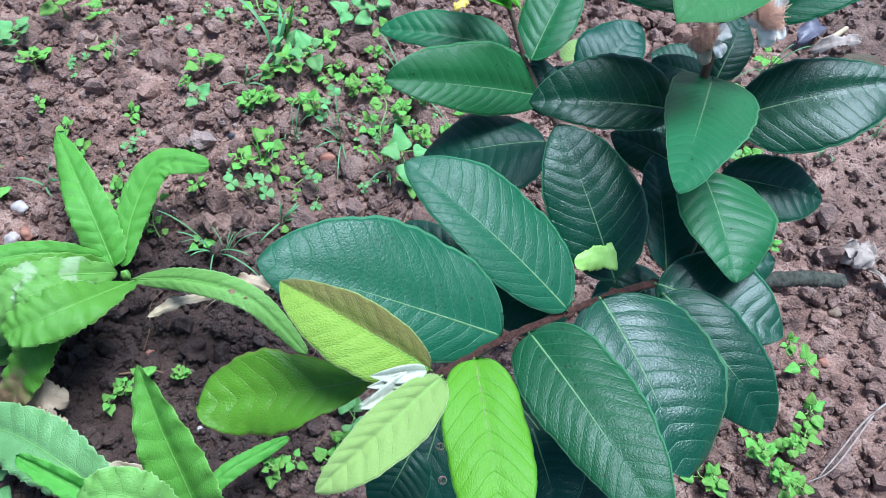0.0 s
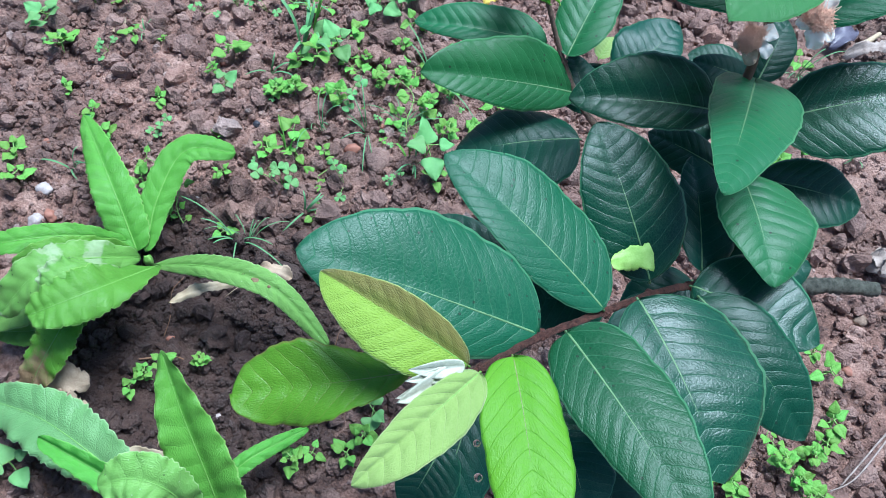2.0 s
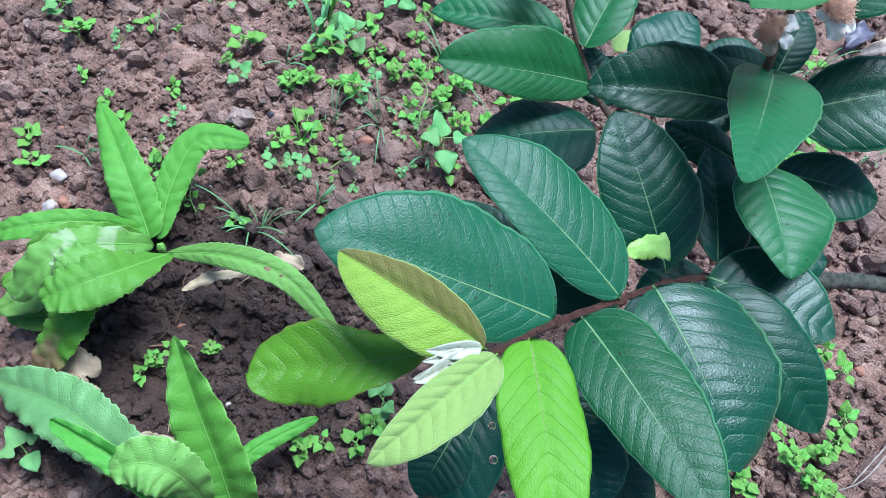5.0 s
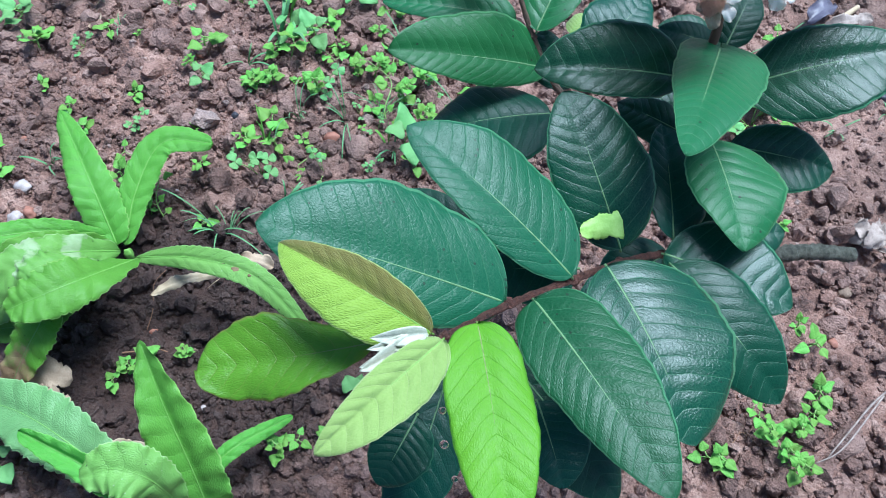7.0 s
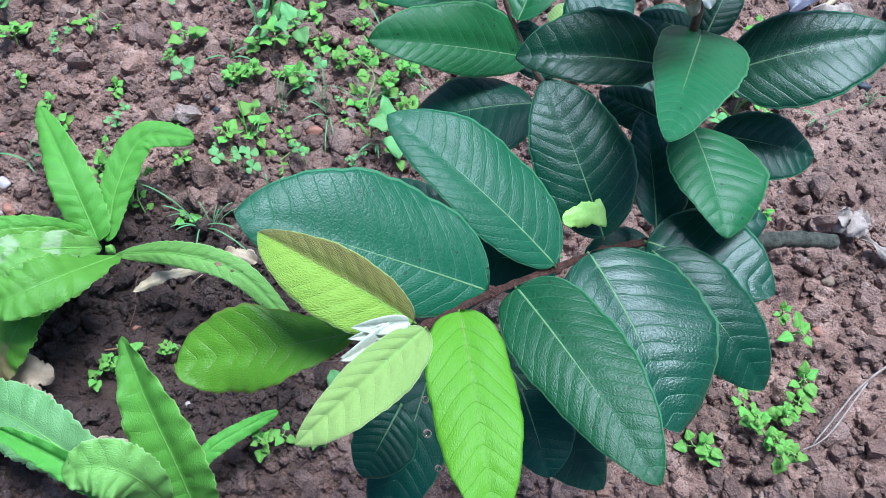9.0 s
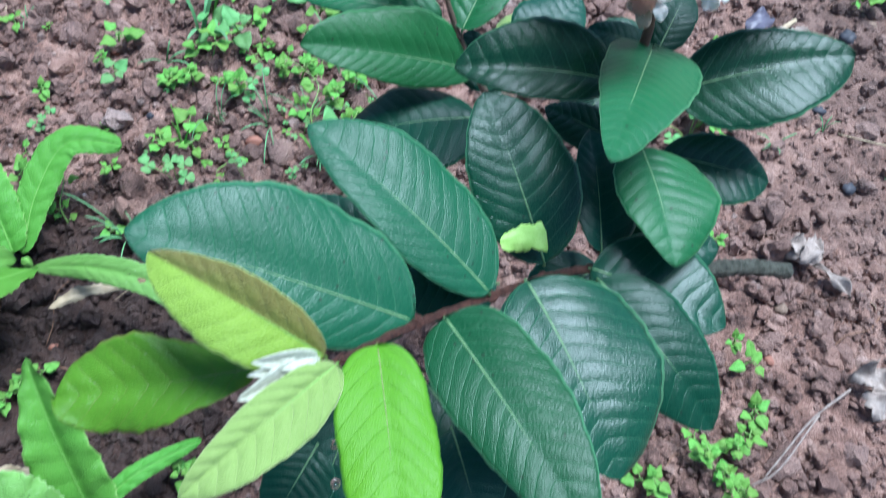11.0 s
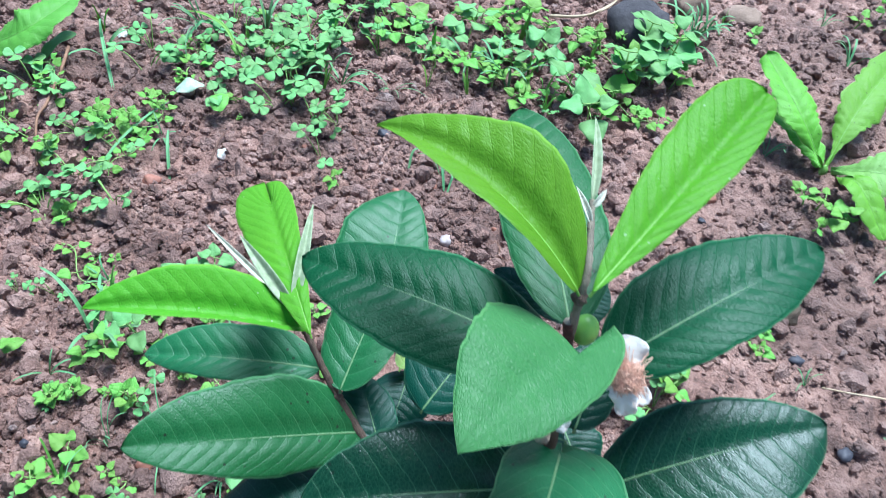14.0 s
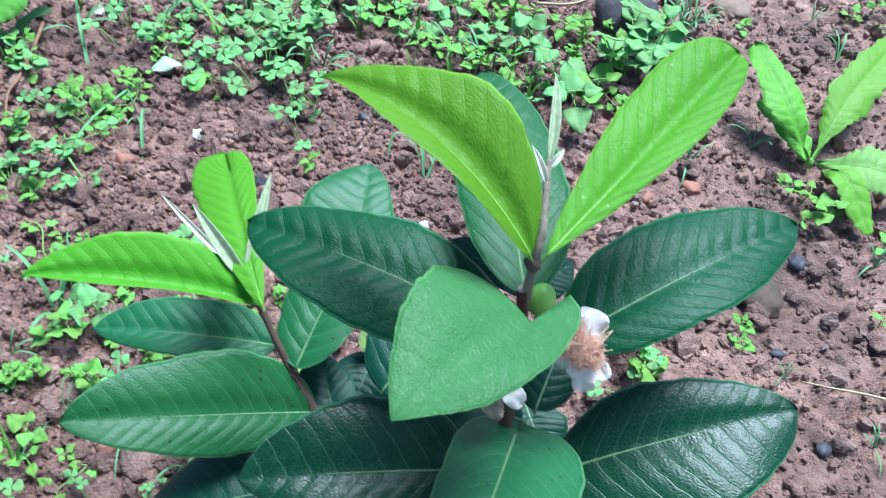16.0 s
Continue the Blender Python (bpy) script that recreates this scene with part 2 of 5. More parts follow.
def soil_material(name, clod):
    n = Nodes(name)
    geo = n.add("ShaderNodeNewGeometry")
    pos = geo.outputs["Position"]
    damp = n.noise(5.0, 3, 0.55, pos)
    big = n.noise(38.0, 5, 0.6, pos)
    small = n.noise(420.0, 5, 0.75, pos)
    tiny = n.noise(1200.0, 3, 0.7, pos)
    m = n.math("ADD", n.math("MULTIPLY", big, 0.55), n.math("MULTIPLY", small, 0.45))
    col = n.ramp(m, ((0.37, (0.066, 0.036, 0.028)), (0.5, (0.29, 0.162, 0.12)), (0.62, (0.545, 0.355, 0.278))))
    if clod:
        rnd = geo.outputs["Random Per Island"]
        col = n.mix(0.45, col, n.ramp(rnd, ((0.0, (0.12, 0.07, 0.055)), (0.45, (0.24, 0.15, 0.12)), (0.85, (0.39, 0.265, 0.22)), (0.94, (0.42, 0.23, 0.16)), (1.0, (0.56, 0.47, 0.42)))))
    place = n.add("ShaderNodeSeparateXYZ")
    n.link(pos, place.inputs[0])
    silt = n.ramp(n.math("MULTIPLY_ADD", big, 0.16, n.math("ADD", place.outputs[0], n.math("MULTIPLY", n.math("MINIMUM", n.math("SUBTRACT", place.outputs[1], 0.5), 0.0), 0.6))), ((0.38, (0, 0, 0)), (0.5, (1, 1, 1))))
    col = n.mix(n.math("MULTIPLY", silt, 0.22), col, (0.40, 0.265, 0.205))
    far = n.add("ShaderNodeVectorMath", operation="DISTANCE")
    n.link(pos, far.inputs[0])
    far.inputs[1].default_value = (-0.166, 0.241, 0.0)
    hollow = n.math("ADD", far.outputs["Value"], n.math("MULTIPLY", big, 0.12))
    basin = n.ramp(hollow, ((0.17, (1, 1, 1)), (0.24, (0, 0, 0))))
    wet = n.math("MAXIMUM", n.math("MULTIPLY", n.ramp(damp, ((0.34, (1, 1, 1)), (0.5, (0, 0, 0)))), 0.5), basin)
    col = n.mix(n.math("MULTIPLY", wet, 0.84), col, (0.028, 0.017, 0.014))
    grit = n.math("GREATER_THAN", n.noise(640.0, 1, 0.5, pos), 0.74)
    col = n.mix(n.math("MULTIPLY", grit, 0.45), col, (0.4, 0.3, 0.24))
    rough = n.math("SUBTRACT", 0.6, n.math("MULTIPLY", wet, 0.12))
    crumb = n.add("ShaderNodeTexVoronoi")
    crumb.inputs["Scale"].default_value = 480.0
    n.link(pos, crumb.inputs["Vector"])
    h = n.math("SUBTRACT", n.math("ADD", n.math("MULTIPLY", small, 0.7), n.math("MULTIPLY", tiny, 0.3)), n.math("MULTIPLY", crumb.outputs["Distance"], 0.4))
    return n.set(Base_Color=col, Roughness=rough, Normal=n.bump(h, 1.0, 0.0038))


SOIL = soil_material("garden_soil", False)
CLOD = soil_material("soil_clod", True)
SINGLE_CLOD = soil_material("single_clod", False)
BARK = plain("young_bark", (0.02, 0.009, 0.007), (0.3, 0.12, 0.08), 0.6, 420.0, 1.0, 0.004)
OLD_BARK = plain("old_bark", (0.03, 0.034, 0.022), (0.27, 0.27, 0.2), 0.8, 260.0, 1.0, 0.004)
CUT_WOOD = plain("cut_wood", (0.3, 0.24, 0.15), (0.5, 0.42, 0.3), 0.8, 200.0)
GREEN_STEM = plain("green_stem", (0.1, 0.2, 0.05), (0.22, 0.32, 0.1), 0.55, 150.0)
RED_STEM = plain("red_stem", (0.07, 0.032, 0.02), (0.17, 0.085, 0.05), 0.6, 150.0)
SHOOT_STEM = plain("shoot_bark", (0.06, 0.04, 0.028), (0.2, 0.13, 0.085), 0.7, 220.0, 1.0, 0.0015)
GREY_STEM = plain("grey_stem", (0.13, 0.11, 0.075), (0.31, 0.27, 0.19), 0.7, 220.0, 0.8, 0.001)
WEED_STEM = plain("weed_stem", (0.16, 0.32, 0.06), (0.3, 0.45, 0.12), 0.5, 150.0)
RIB = plain("pale_midrib", (0.07, 0.16, 0.06), (0.17, 0.29, 0.12), 0.5, 300.0)
RIB_LIME = plain("lime_midrib", (0.13, 0.31, 0.03), (0.22, 0.41, 0.07), 0.5, 300.0)
RIB_DARK = plain("brown_green_midrib", (0.09, 0.13, 0.02), (0.2, 0.27, 0.06), 0.5, 300.0)
RIB_FRESH = plain("faint_midrib", (0.06, 0.2, 0.05), (0.11, 0.28, 0.09), 0.5, 300.0)
RIB_LETTUCE = plain("lettuce_midrib", (0.14, 0.33, 0.04), (0.24, 0.45, 0.1), 0.45, 200.0)
SILVER_GREEN = plain("silver_green_bud", (0.17, 0.24, 0.11), (0.38, 0.44, 0.28), 0.7, 400.0, 0.5, 0.0003)
SILVER = plain("silver_bud", (0.34, 0.36, 0.25), (0.6, 0.61, 0.48), 0.75, 400.0, 0.5, 0.0003)
FRUIT = plain("green_fruit", (0.13, 0.33, 0.04), (0.22, 0.43, 0.07), 0.42, 260.0, 0.2, 0.0003)
SEPAL = plain("sepal_white", (0.72, 0.5, 0.38), (0.95, 0.92, 0.84), 0.7, 190.0, 0.6, 0.0008, spread=(0.34, 0.5))
STAMEN = plain("dry_stamen", (0.8, 0.44, 0.3), (0.97, 0.74, 0.58), 0.8, 260.0)
fibre = STAMEN.node_tree
glow = fibre.nodes.new("ShaderNodeBsdfTranslucent")
glow.inputs["Color"].default_value = (0.93, 0.7, 0.56, 1)
both = fibre.nodes.new("ShaderNodeMixShader")
both.inputs[0].default_value = 0.4
fibre.links.new(fibre.nodes["Principled BSDF"].outputs[0], both.inputs[1])
fibre.links.new(glow.outputs[0], both.inputs[2])
fibre.links.new(both.outputs[0], fibre.nodes["Material Output"].inputs["Surface"])
petal = SEPAL.node_tree
lit = petal.nodes.new("ShaderNodeBsdfTranslucent")
lit.inputs["Color"].default_value = (0.92, 0.86, 0.77, 1)
pair = petal.nodes.new("ShaderNodeMixShader")
pair.inputs[0].default_value = 0.3
petal.links.new(petal.nodes["Principled BSDF"].outputs[0], pair.inputs[1])
petal.links.new(lit.outputs[0], pair.inputs[2])
petal.links.new(pair.outputs[0], petal.nodes["Material Output"].inputs["Surface"])
WHITE_STONE = plain("white_stone", (0.25, 0.2, 0.18), (0.52, 0.46, 0.43), 0.6, 80.0)
RED_STONE = plain("red_stone", (0.2, 0.075, 0.045), (0.4, 0.19, 0.13), 0.75, 110.0)
BLACK_STONE = plain("dark_stone", (0.02, 0.022, 0.03), (0.06, 0.06, 0.07), 0.6, 110.0)
GREY_ROCK = plain("grey_rock", (0.035, 0.033, 0.037), (0.12, 0.11, 0.115), 0.8, 60.0, 1.0, 0.004)
MOSS_ROCK = plain("mossy_rock", (0.045, 0.04, 0.02), (0.14, 0.1, 0.065), 0.85, 70.0, 0.8, 0.002)
TAN_ROCK = plain("tan_rock", (0.15, 0.1, 0.07), (0.33, 0.24, 0.17), 0.85, 60.0, 0.8, 0.002)
DRY_LEAF = plain("dry_leaf", (0.3, 0.2, 0.12), (0.55, 0.43, 0.3), 0.8, 90.0, 0.6, 0.001)
DRY_GREY = plain("dry_grey_leaf", (0.17, 0.125, 0.1), (0.47, 0.39, 0.33), 0.8, 140.0, 0.6, 0.001)
STRAW = plain("straw", (0.35, 0.26, 0.15), (0.55, 0.45, 0.3), 0.75, 90.0)
PURPLE_LEAF = plain("rotten_leaf", (0.04, 0.036, 0.055), (0.13, 0.12, 0.16), 0.4, 70.0, 0.4, 0.001)
BROWN_TWIG = plain("twig_brown", (0.16, 0.08, 0.045), (0.32, 0.18, 0.1), 0.75, 120.0, 0.6, 0.001)
SCRAP = plain("torn_leaf", (0.24, 0.46, 0.06), (0.42, 0.64, 0.16), 0.5, 150.0)
SPOT = plain("brown_spot", (0.1, 0.06, 0.03), (0.25, 0.17, 0.08), 0.7, 300.0)
WHITE_BIT = plain("white_petal", (0.35, 0.36, 0.28), (0.6, 0.6, 0.52), 0.6, 200.0)
MINT_LEAF = plain("bleached_leaf", (0.2, 0.32, 0.18), (0.42, 0.54, 0.38), 0.6, 120.0)
YELLOW_BIT = plain("yellow_petal", (0.55, 0.4, 0.05), (0.7, 0.55, 0.1), 0.6, 150.0)
WATER = Nodes("water_drop").set(Base_Color=(1.0, 1.0, 1.0), Roughness=0.02, IOR=1.33, Transmission_Weight=1.0)


# ---- mesh helpers ----
def mesh_of(name, verts, faces, mats, uvs=None, slots=None, smooth=True):
    me = bpy.data.meshes.new(name)
    me.from_pydata([tuple(v) for v in verts], [], faces)
    for m in mats:
        me.materials.append(m)
    if smooth:
        me.polygons.foreach_set("use_smooth", [True] * len(me.polygons))
    if slots is not None:
        me.polygons.foreach_set("material_index", slots)
    if uvs is not None:
        layer = me.uv_layers.new(name="UVMap")
        idx = np.empty(len(me.loops), dtype=np.int32)
        me.loops.foreach_get("vertex_index", idx)
        layer.data.foreach_set("uv", np.asarray(uvs, dtype=np.float32)[idx].ravel())
    me.update()
    return me


def part(name, me, parent, label="", matrix=None):
    ob = new(name, me)
    ob.parent = parent
    if matrix is not None:
        ob.matrix_basis = matrix
    if label:
        tagged(ob, label)
    return ob


def frame_of(base, tip, up):
    """The matrix whose x runs from base to tip and whose z is as near to up as can be; and the length."""
    b, x = Vector(base), Vector(tip) - Vector(base)
    ln = x.length
    x.normalize()
    y = Vector(up).cross(x).normalized()
    z = x.cross(y)
    m = Matrix((x, y, z)).transposed().to_4x4()
    m.translation = b
    return m, ln


def sheet_faces(nu, nv):
    """Faces of a closed thin sheet: upper grid, lower grid and rim. Slots: 0 upper, 1 lower."""
    faces, slots, k = [], [], nu * nv
    for i in range(nu - 1):
        for j in range(nv - 1):
            a = i * nv + j
            faces.append((a, a + nv, a + nv + 1, a + 1))
            slots.append(0)
            faces.append((k + a, k + a + 1, k + a + nv + 1, k + a + nv))
            slots.append(1)
    ring = [i * nv for i in range(nu)] + [(nu - 1) * nv + j for j in range(1, nv)]
    ring += [i * nv + nv - 1 for i in range(nu - 2, -1, -1)] + [j for j in range(nv - 2, 0, -1)]
    for a, b in zip(ring, ring[1:] + ring[:1]):
        faces.append((b, a, k + a, k + b))
        slots.append(0)
    return faces, slots


FACES = {}


def blade_mesh(name, length, wl, wr, mats, nu=84, nv=19, arch=0.05, folds=(5, 5), droop=0.0, veins=15, pleat=0.0011, slant=0.21,
               widest=1.0, blunt=0.62, b0=None, b1=None, wave=0.0, teeth=0, tooth=0.0, notch=0.0, curl=0.1, thick=0.0004, stalk=0.0, ruffle=0.0, lobes=(0.0, 0.0), rag=0.0, seed=0):
    """A leaf blade along x, upper side to z: an oval outline, folded along its midrib, raised between its side veins."""
    rng = np.random.RandomState(seed)
    u = np.linspace(0, 1, nu)[:, None]
    v = np.linspace(-1, 1, nv)[None, :]
    a = np.abs(v)
    us = u ** widest
    e0, e1 = (blunt if b0 is None else b0), (blunt if b1 is None else b1)
    w = np.maximum(us, 0.0) ** e0 * np.maximum(1 - us, 0.0) ** e1
    w = np.maximum(w / w.max(), 0.012)
    if stalk:
        w = np.where(u < 0.5, np.maximum(w * np.clip((u / 0.5), 0, 1) ** stalk, 0.07), w)
    if teeth:
        saw = np.abs(((u * teeth + 0.35 * np.sin(u * 23 + seed)) % 1.0) - 0.3)
        w = w * (1 - tooth * saw)
    if rag:
        q = rng.uniform(0, 6.28, (4, 2))
        half_of = (v > 0).astype(int)
        w = w * (1 + rag * (np.sin(6.5 * u + q[0][half_of]) + 0.7 * np.sin(15 * u + q[1][half_of]) + 0.5 * np.sin(33 * u + q[2][half_of]) + 0.35 * np.sin(71 * u + q[3][half_of])))
    ph = veins * (u - slant * (a * np.minimum(w, 1.0)) ** 1.25)
    half = np.where(v > 0, wl, wr)
    y = v * w * half
    side = np.where(v > 0, folds[0], folds[1]) * math.pi / 180
    bend = side * np.clip(a * 3.0, 0, 1)
    yy = np.sign(v) * np.abs(y) * np.cos(bend)
    z = np.abs(y) * np.sin(bend)
    z = z - curl * w * half * a ** 2.6
    crest = np.abs(np.sin(math.pi * ph)) ** 0.5
    z = z + pleat * crest * np.clip(1.15 - a, 0, 1) * np.clip(a * 4, 0, 1) * np.clip(w * 1.4, 0, 1)
    p1, p2, p3 = rng.uniform(0, 6.28, 3)
    z = z + wave * half * a ** 2 * np.sin(9 * u + p1 + v) + 0.3 * wave * half * np.sin(5 * u + p2) * v
    z = z + ruffle * half * a ** 3 * np.sin(teeth * 1.6 * u + p3 + 2 * np.sign(v))
    x = length * u + 0 * v
    if notch:
        x = x - notch * length * np.clip((u - 0.8) / 0.2, 0, 1) * (1 - np.clip(a / 0.5, 0, 1))
    x = x - length * np.where(v > 0, lobes[0], lobes[1]) * np.clip(1 - u / 0.4, 0, 1) ** 2 * a
    z = z + arch * length * 4 * u * (1 - u)
    z = z - droop * length * u ** 3
    top = np.stack([x, yy + 0 * x, z], -1).reshape(-1, 3)
    low = top.copy()
    edge = np.clip(1 - a, 0.15, 1) + 0 * u
    low[:, 2] -= (thick * edge).reshape(-1)
    key = (nu, nv)
    if key not in FACES:
        FACES[key] = sheet_faces(nu, nv)
    faces, slots = FACES[key]
    uv = np.stack([ph + 0 * x, (v * 0.5 + 0.5) + 0 * x], -1).reshape(-1, 2)
    return mesh_of(name, np.vstack([top, low]), faces, mats, np.vstack([uv, uv]), slots), top.reshape(nu, nv, 3)


def tube_mesh(name, points, radii, mat, sides=8, lumps=0.0, seed=0, caps=True, cap_mat=None):
    """A round stem along a smooth line through the points."""
    rng = np.random.RandomState(seed)
    pts = [Vector(p) for p in points]
    verts, faces = [], []
    for i, p in enumerate(pts):
        d = (pts[min(i + 1, len(pts) - 1)] - pts[max(i - 1, 0)]).normalized()
        s = d.cross(Vector((0.13, 0.31, 0.94))).normalized()
        t = d.cross(s)
        for k in range(sides):
            an = 2 * math.pi * k / sides
            r = radii[i] * (1 + lumps * (rng.rand() - 0.5))
            verts.append(p + (s * math.cos(an) + t * math.sin(an)) * r)
    for i in range(len(pts) - 1):
        for k in range(sides):
            a, b = i * sides + k, i * sides + (k + 1) % sides
            faces.append((a, b, b + sides, a + sides))
    slots = [0] * len(faces)
    if caps:
        faces.append(tuple(range(sides - 1, -1, -1)))
        faces.append(tuple((len(pts) - 1) * sides + k for k in range(sides)))
        slots += [0, 1 if cap_mat else 0]
    return mesh_of(name, verts, faces, [mat] + ([cap_mat] if cap_mat else []), slots=slots)


def smooth_line(points, n):
    """n points on a Catmull-Rom line through the points."""
    p = [Vector(q) for q in points]
    p = [p[0] * 2 - p[1]] + p + [p[-1] * 2 - p[-2]]
    out, m = [], len(p) - 3
    for i in range(n):
        s = i / (n - 1) * m
        k = min(int(s), m - 1)
        t = s - k
        a, b, c, d = p[k:k + 4]
        out.append(0.5 * ((2 * b) + (c - a) * t + (2 * a - 5 * b + 4 * c - d) * t * t + (3 * b - a - 3 * c + d) * t ** 3))
    return out


def ico(sub):
    bm = bmesh.new()
    bmesh.ops.create_icosphere(bm, subdivisions=sub, radius=1)
    v = np.array([q.co[:] for q in bm.verts])
    f = np.array([[q.index for q in face.verts] for face in bm.faces])
    bm.free()
    return v, f


ICO1, ICO2, ICO3 = ico(1), ico(2), ico(3)


def stone_mesh(name, size, mat, seed, rough=0.25, base=ICO3):
    """A worn stone: a lumpy, slightly facetted ball."""
    v = base[0].copy()
    off = Vector((seed * 7.3, seed * 3.1, 0))
    r = np.array([1 + rough * noise.noise(Vector(p) * 1.3 + off) + 0.4 * rough * noise.noise(Vector(p) * 3.7 + off) for p in v])
    v = v * r[:, None] * np.array(size)[None, :]
    return mesh_of(name, v, [tuple(q) for q in base[1]], [mat])


# ---- ground ----
def axis(a, b, step, far):
    core = list(np.arange(a, b, step))
    out, d = [], step
    x = b
    while x < far:
        out.append(x)
        d *= 1.35
        x += d
    low, d, x = [], step, a
    while x > -far:
        d *= 1.35
        x -= d
        low.append(x)
    return np.array(low[::-1] + core + out + [far])


def soil_height(x, y):
    p = Vector((x, y, 0))
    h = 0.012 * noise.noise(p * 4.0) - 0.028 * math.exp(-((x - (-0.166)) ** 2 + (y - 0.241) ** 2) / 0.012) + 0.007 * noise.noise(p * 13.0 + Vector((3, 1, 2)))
    c = noise.voronoi(p * 55.0 + Vector((0.6 * noise.noise(p * 30), 0.6 * noise.noise(p * 31 + Vector((5, 5, 5))), 0)))[0]
    h += 0.008 * (0.45 - min(c[0], 0.8)) + 0.004 * noise.noise(p * 70.0) + 0.004 * noise.noise(p * 150.0)
    return h


gx, gy = axis(-0.52, 0.82, 0.0027, 40.0), axis(0.04, 1.32, 0.0027, 40.0)
ny = len(gy)
verts = [(x, y, soil_height(x, y) if -3 < x < 3 and -3 < y < 4 else 0.0) for x in gx for y in gy]
ia = (np.arange(len(gx) - 1)[:, None] * ny + np.arange(ny - 1)[None, :]).ravel()
quads = np.stack([ia, ia + ny, ia + ny + 1, ia + 1], -1).tolist()
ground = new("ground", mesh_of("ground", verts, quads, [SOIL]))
tagged(ground, "damp reddish-brown crumbly garden soil", "soil", kind="structure")


def lumps(name, count, low, high, box, seed, base, label, power=2.2):
    """Loose crumbs of earth as one object."""
    rng = np.random.RandomState(seed)
    bv, bf = base
    x0, x1, y0, y1 = box
    all_v, all_f = [], []
    for i in range(count):
        r = low + (high - low) * rng.rand() ** power
        x, y = rng.uniform(x0, x1), rng.uniform(y0, y1)
        while not -0.32 - 0.3 * y < x < 0.4 + 0.34 * y or (noise.noise(Vector((x * 8, y * 8, seed))) > 0.12 and rng.rand() < 0.75) or (x > 0.27 + 0.12 * y and rng.rand() < (0.72 if y > 0.45 else 0.25)):
            x, y = rng.uniform(x0, x1), rng.uniform(y0, y1)
        q = np.array(Euler(rng.uniform(0, 6.28, 3)).to_matrix())
        k = rng.uniform(-1, 1, (3, 3))
        j = 1 + 0.2 * np.sin(3.1 * bv @ k[0] + 5 * k[1, 0]) + 0.14 * np.sin(5.3 * bv @ k[2] + 4 * k[1, 1]) + rng.uniform(-0.24, 0.24, len(bv))
        v = (bv * j[:, None] * rng.uniform(0.75, 1.25, 3)[None, :]) @ q * r
        v = v + np.array([x, y, soil_height(x, y) + r * rng.uniform(-0.25, 0.65)])
        all_v.append(v)
        all_f.append(bf + i * len(bv))
    ob = new(name, mesh_of(name, np.vstack(all_v), np.vstack(all_f).tolist(), [CLOD], smooth=False))
    return tagged(ob, label, "soil", kind="stuff")


BOX = (-0.52, 0.82, 0.06, 1.30)
lumps("soil_clods", 7200, 0.0034, 0.0105, BOX, 3, ICO2, "rounded clods of damp reddish-brown earth", 3.0)
lumps("soil_crumbs", 40000, 0.0014, 0.0042, BOX, 4, ICO1, "small crumbs of reddish-brown earth", 1.5)


def clod_mesh(seed):
    me = stone_mesh("clod", (1.0, 0.85, 0.7), SINGLE_CLOD, seed, 0.9, ICO3)
    return me


CLOD_MESHES = [clod_mesh(50 + i) for i in range(8)]
pick = random.Random(17)
for i in range(290):
    x, y = pick.uniform(-0.42, 0.6), pick.uniform(0.14, 1.05)
    r = 0.006 + 0.007 * pick.random() ** 2
    ob = part("clod", CLOD_MESHES[i % 8], ground)
    ob.matrix_basis = pose(x, y, soil_height(x, y) + 0.25 * r, pick.uniform(-25, 25), pick.uniform(-25, 25), pick.uniform(0, 360)) @ Matrix.Diagonal((r, r, r, 1))


def on_soil(x, y):
    return soil_height(x, y)


# ---- guava plant ----
guava = tagged(new("guava_plant"), "young guava plant with large dark leaves and lime new shoots", "shrub")
guava.location = (0.17, 0.28, 0.0)
bpy.context.view_layer.update()
GUAVA = guava.matrix_world.inverted()
if GUAVA == Matrix.Identity(4):
    GUAVA = Matrix.Translation((-0.17, -0.28, 0.0))
count = 0


def stem(name, points, r0, r1, mat, label, n=70, sides=10, cap=None):
    line = smooth_line([GUAVA @ Vector(p) for p in points], n)
    radii = [r0 + (r1 - r0) * i / (n - 1) for i in range(n)]
    return part(name, tube_mesh(name, line, radii, mat, sides, 0.4, 3, True, cap), guava, label)


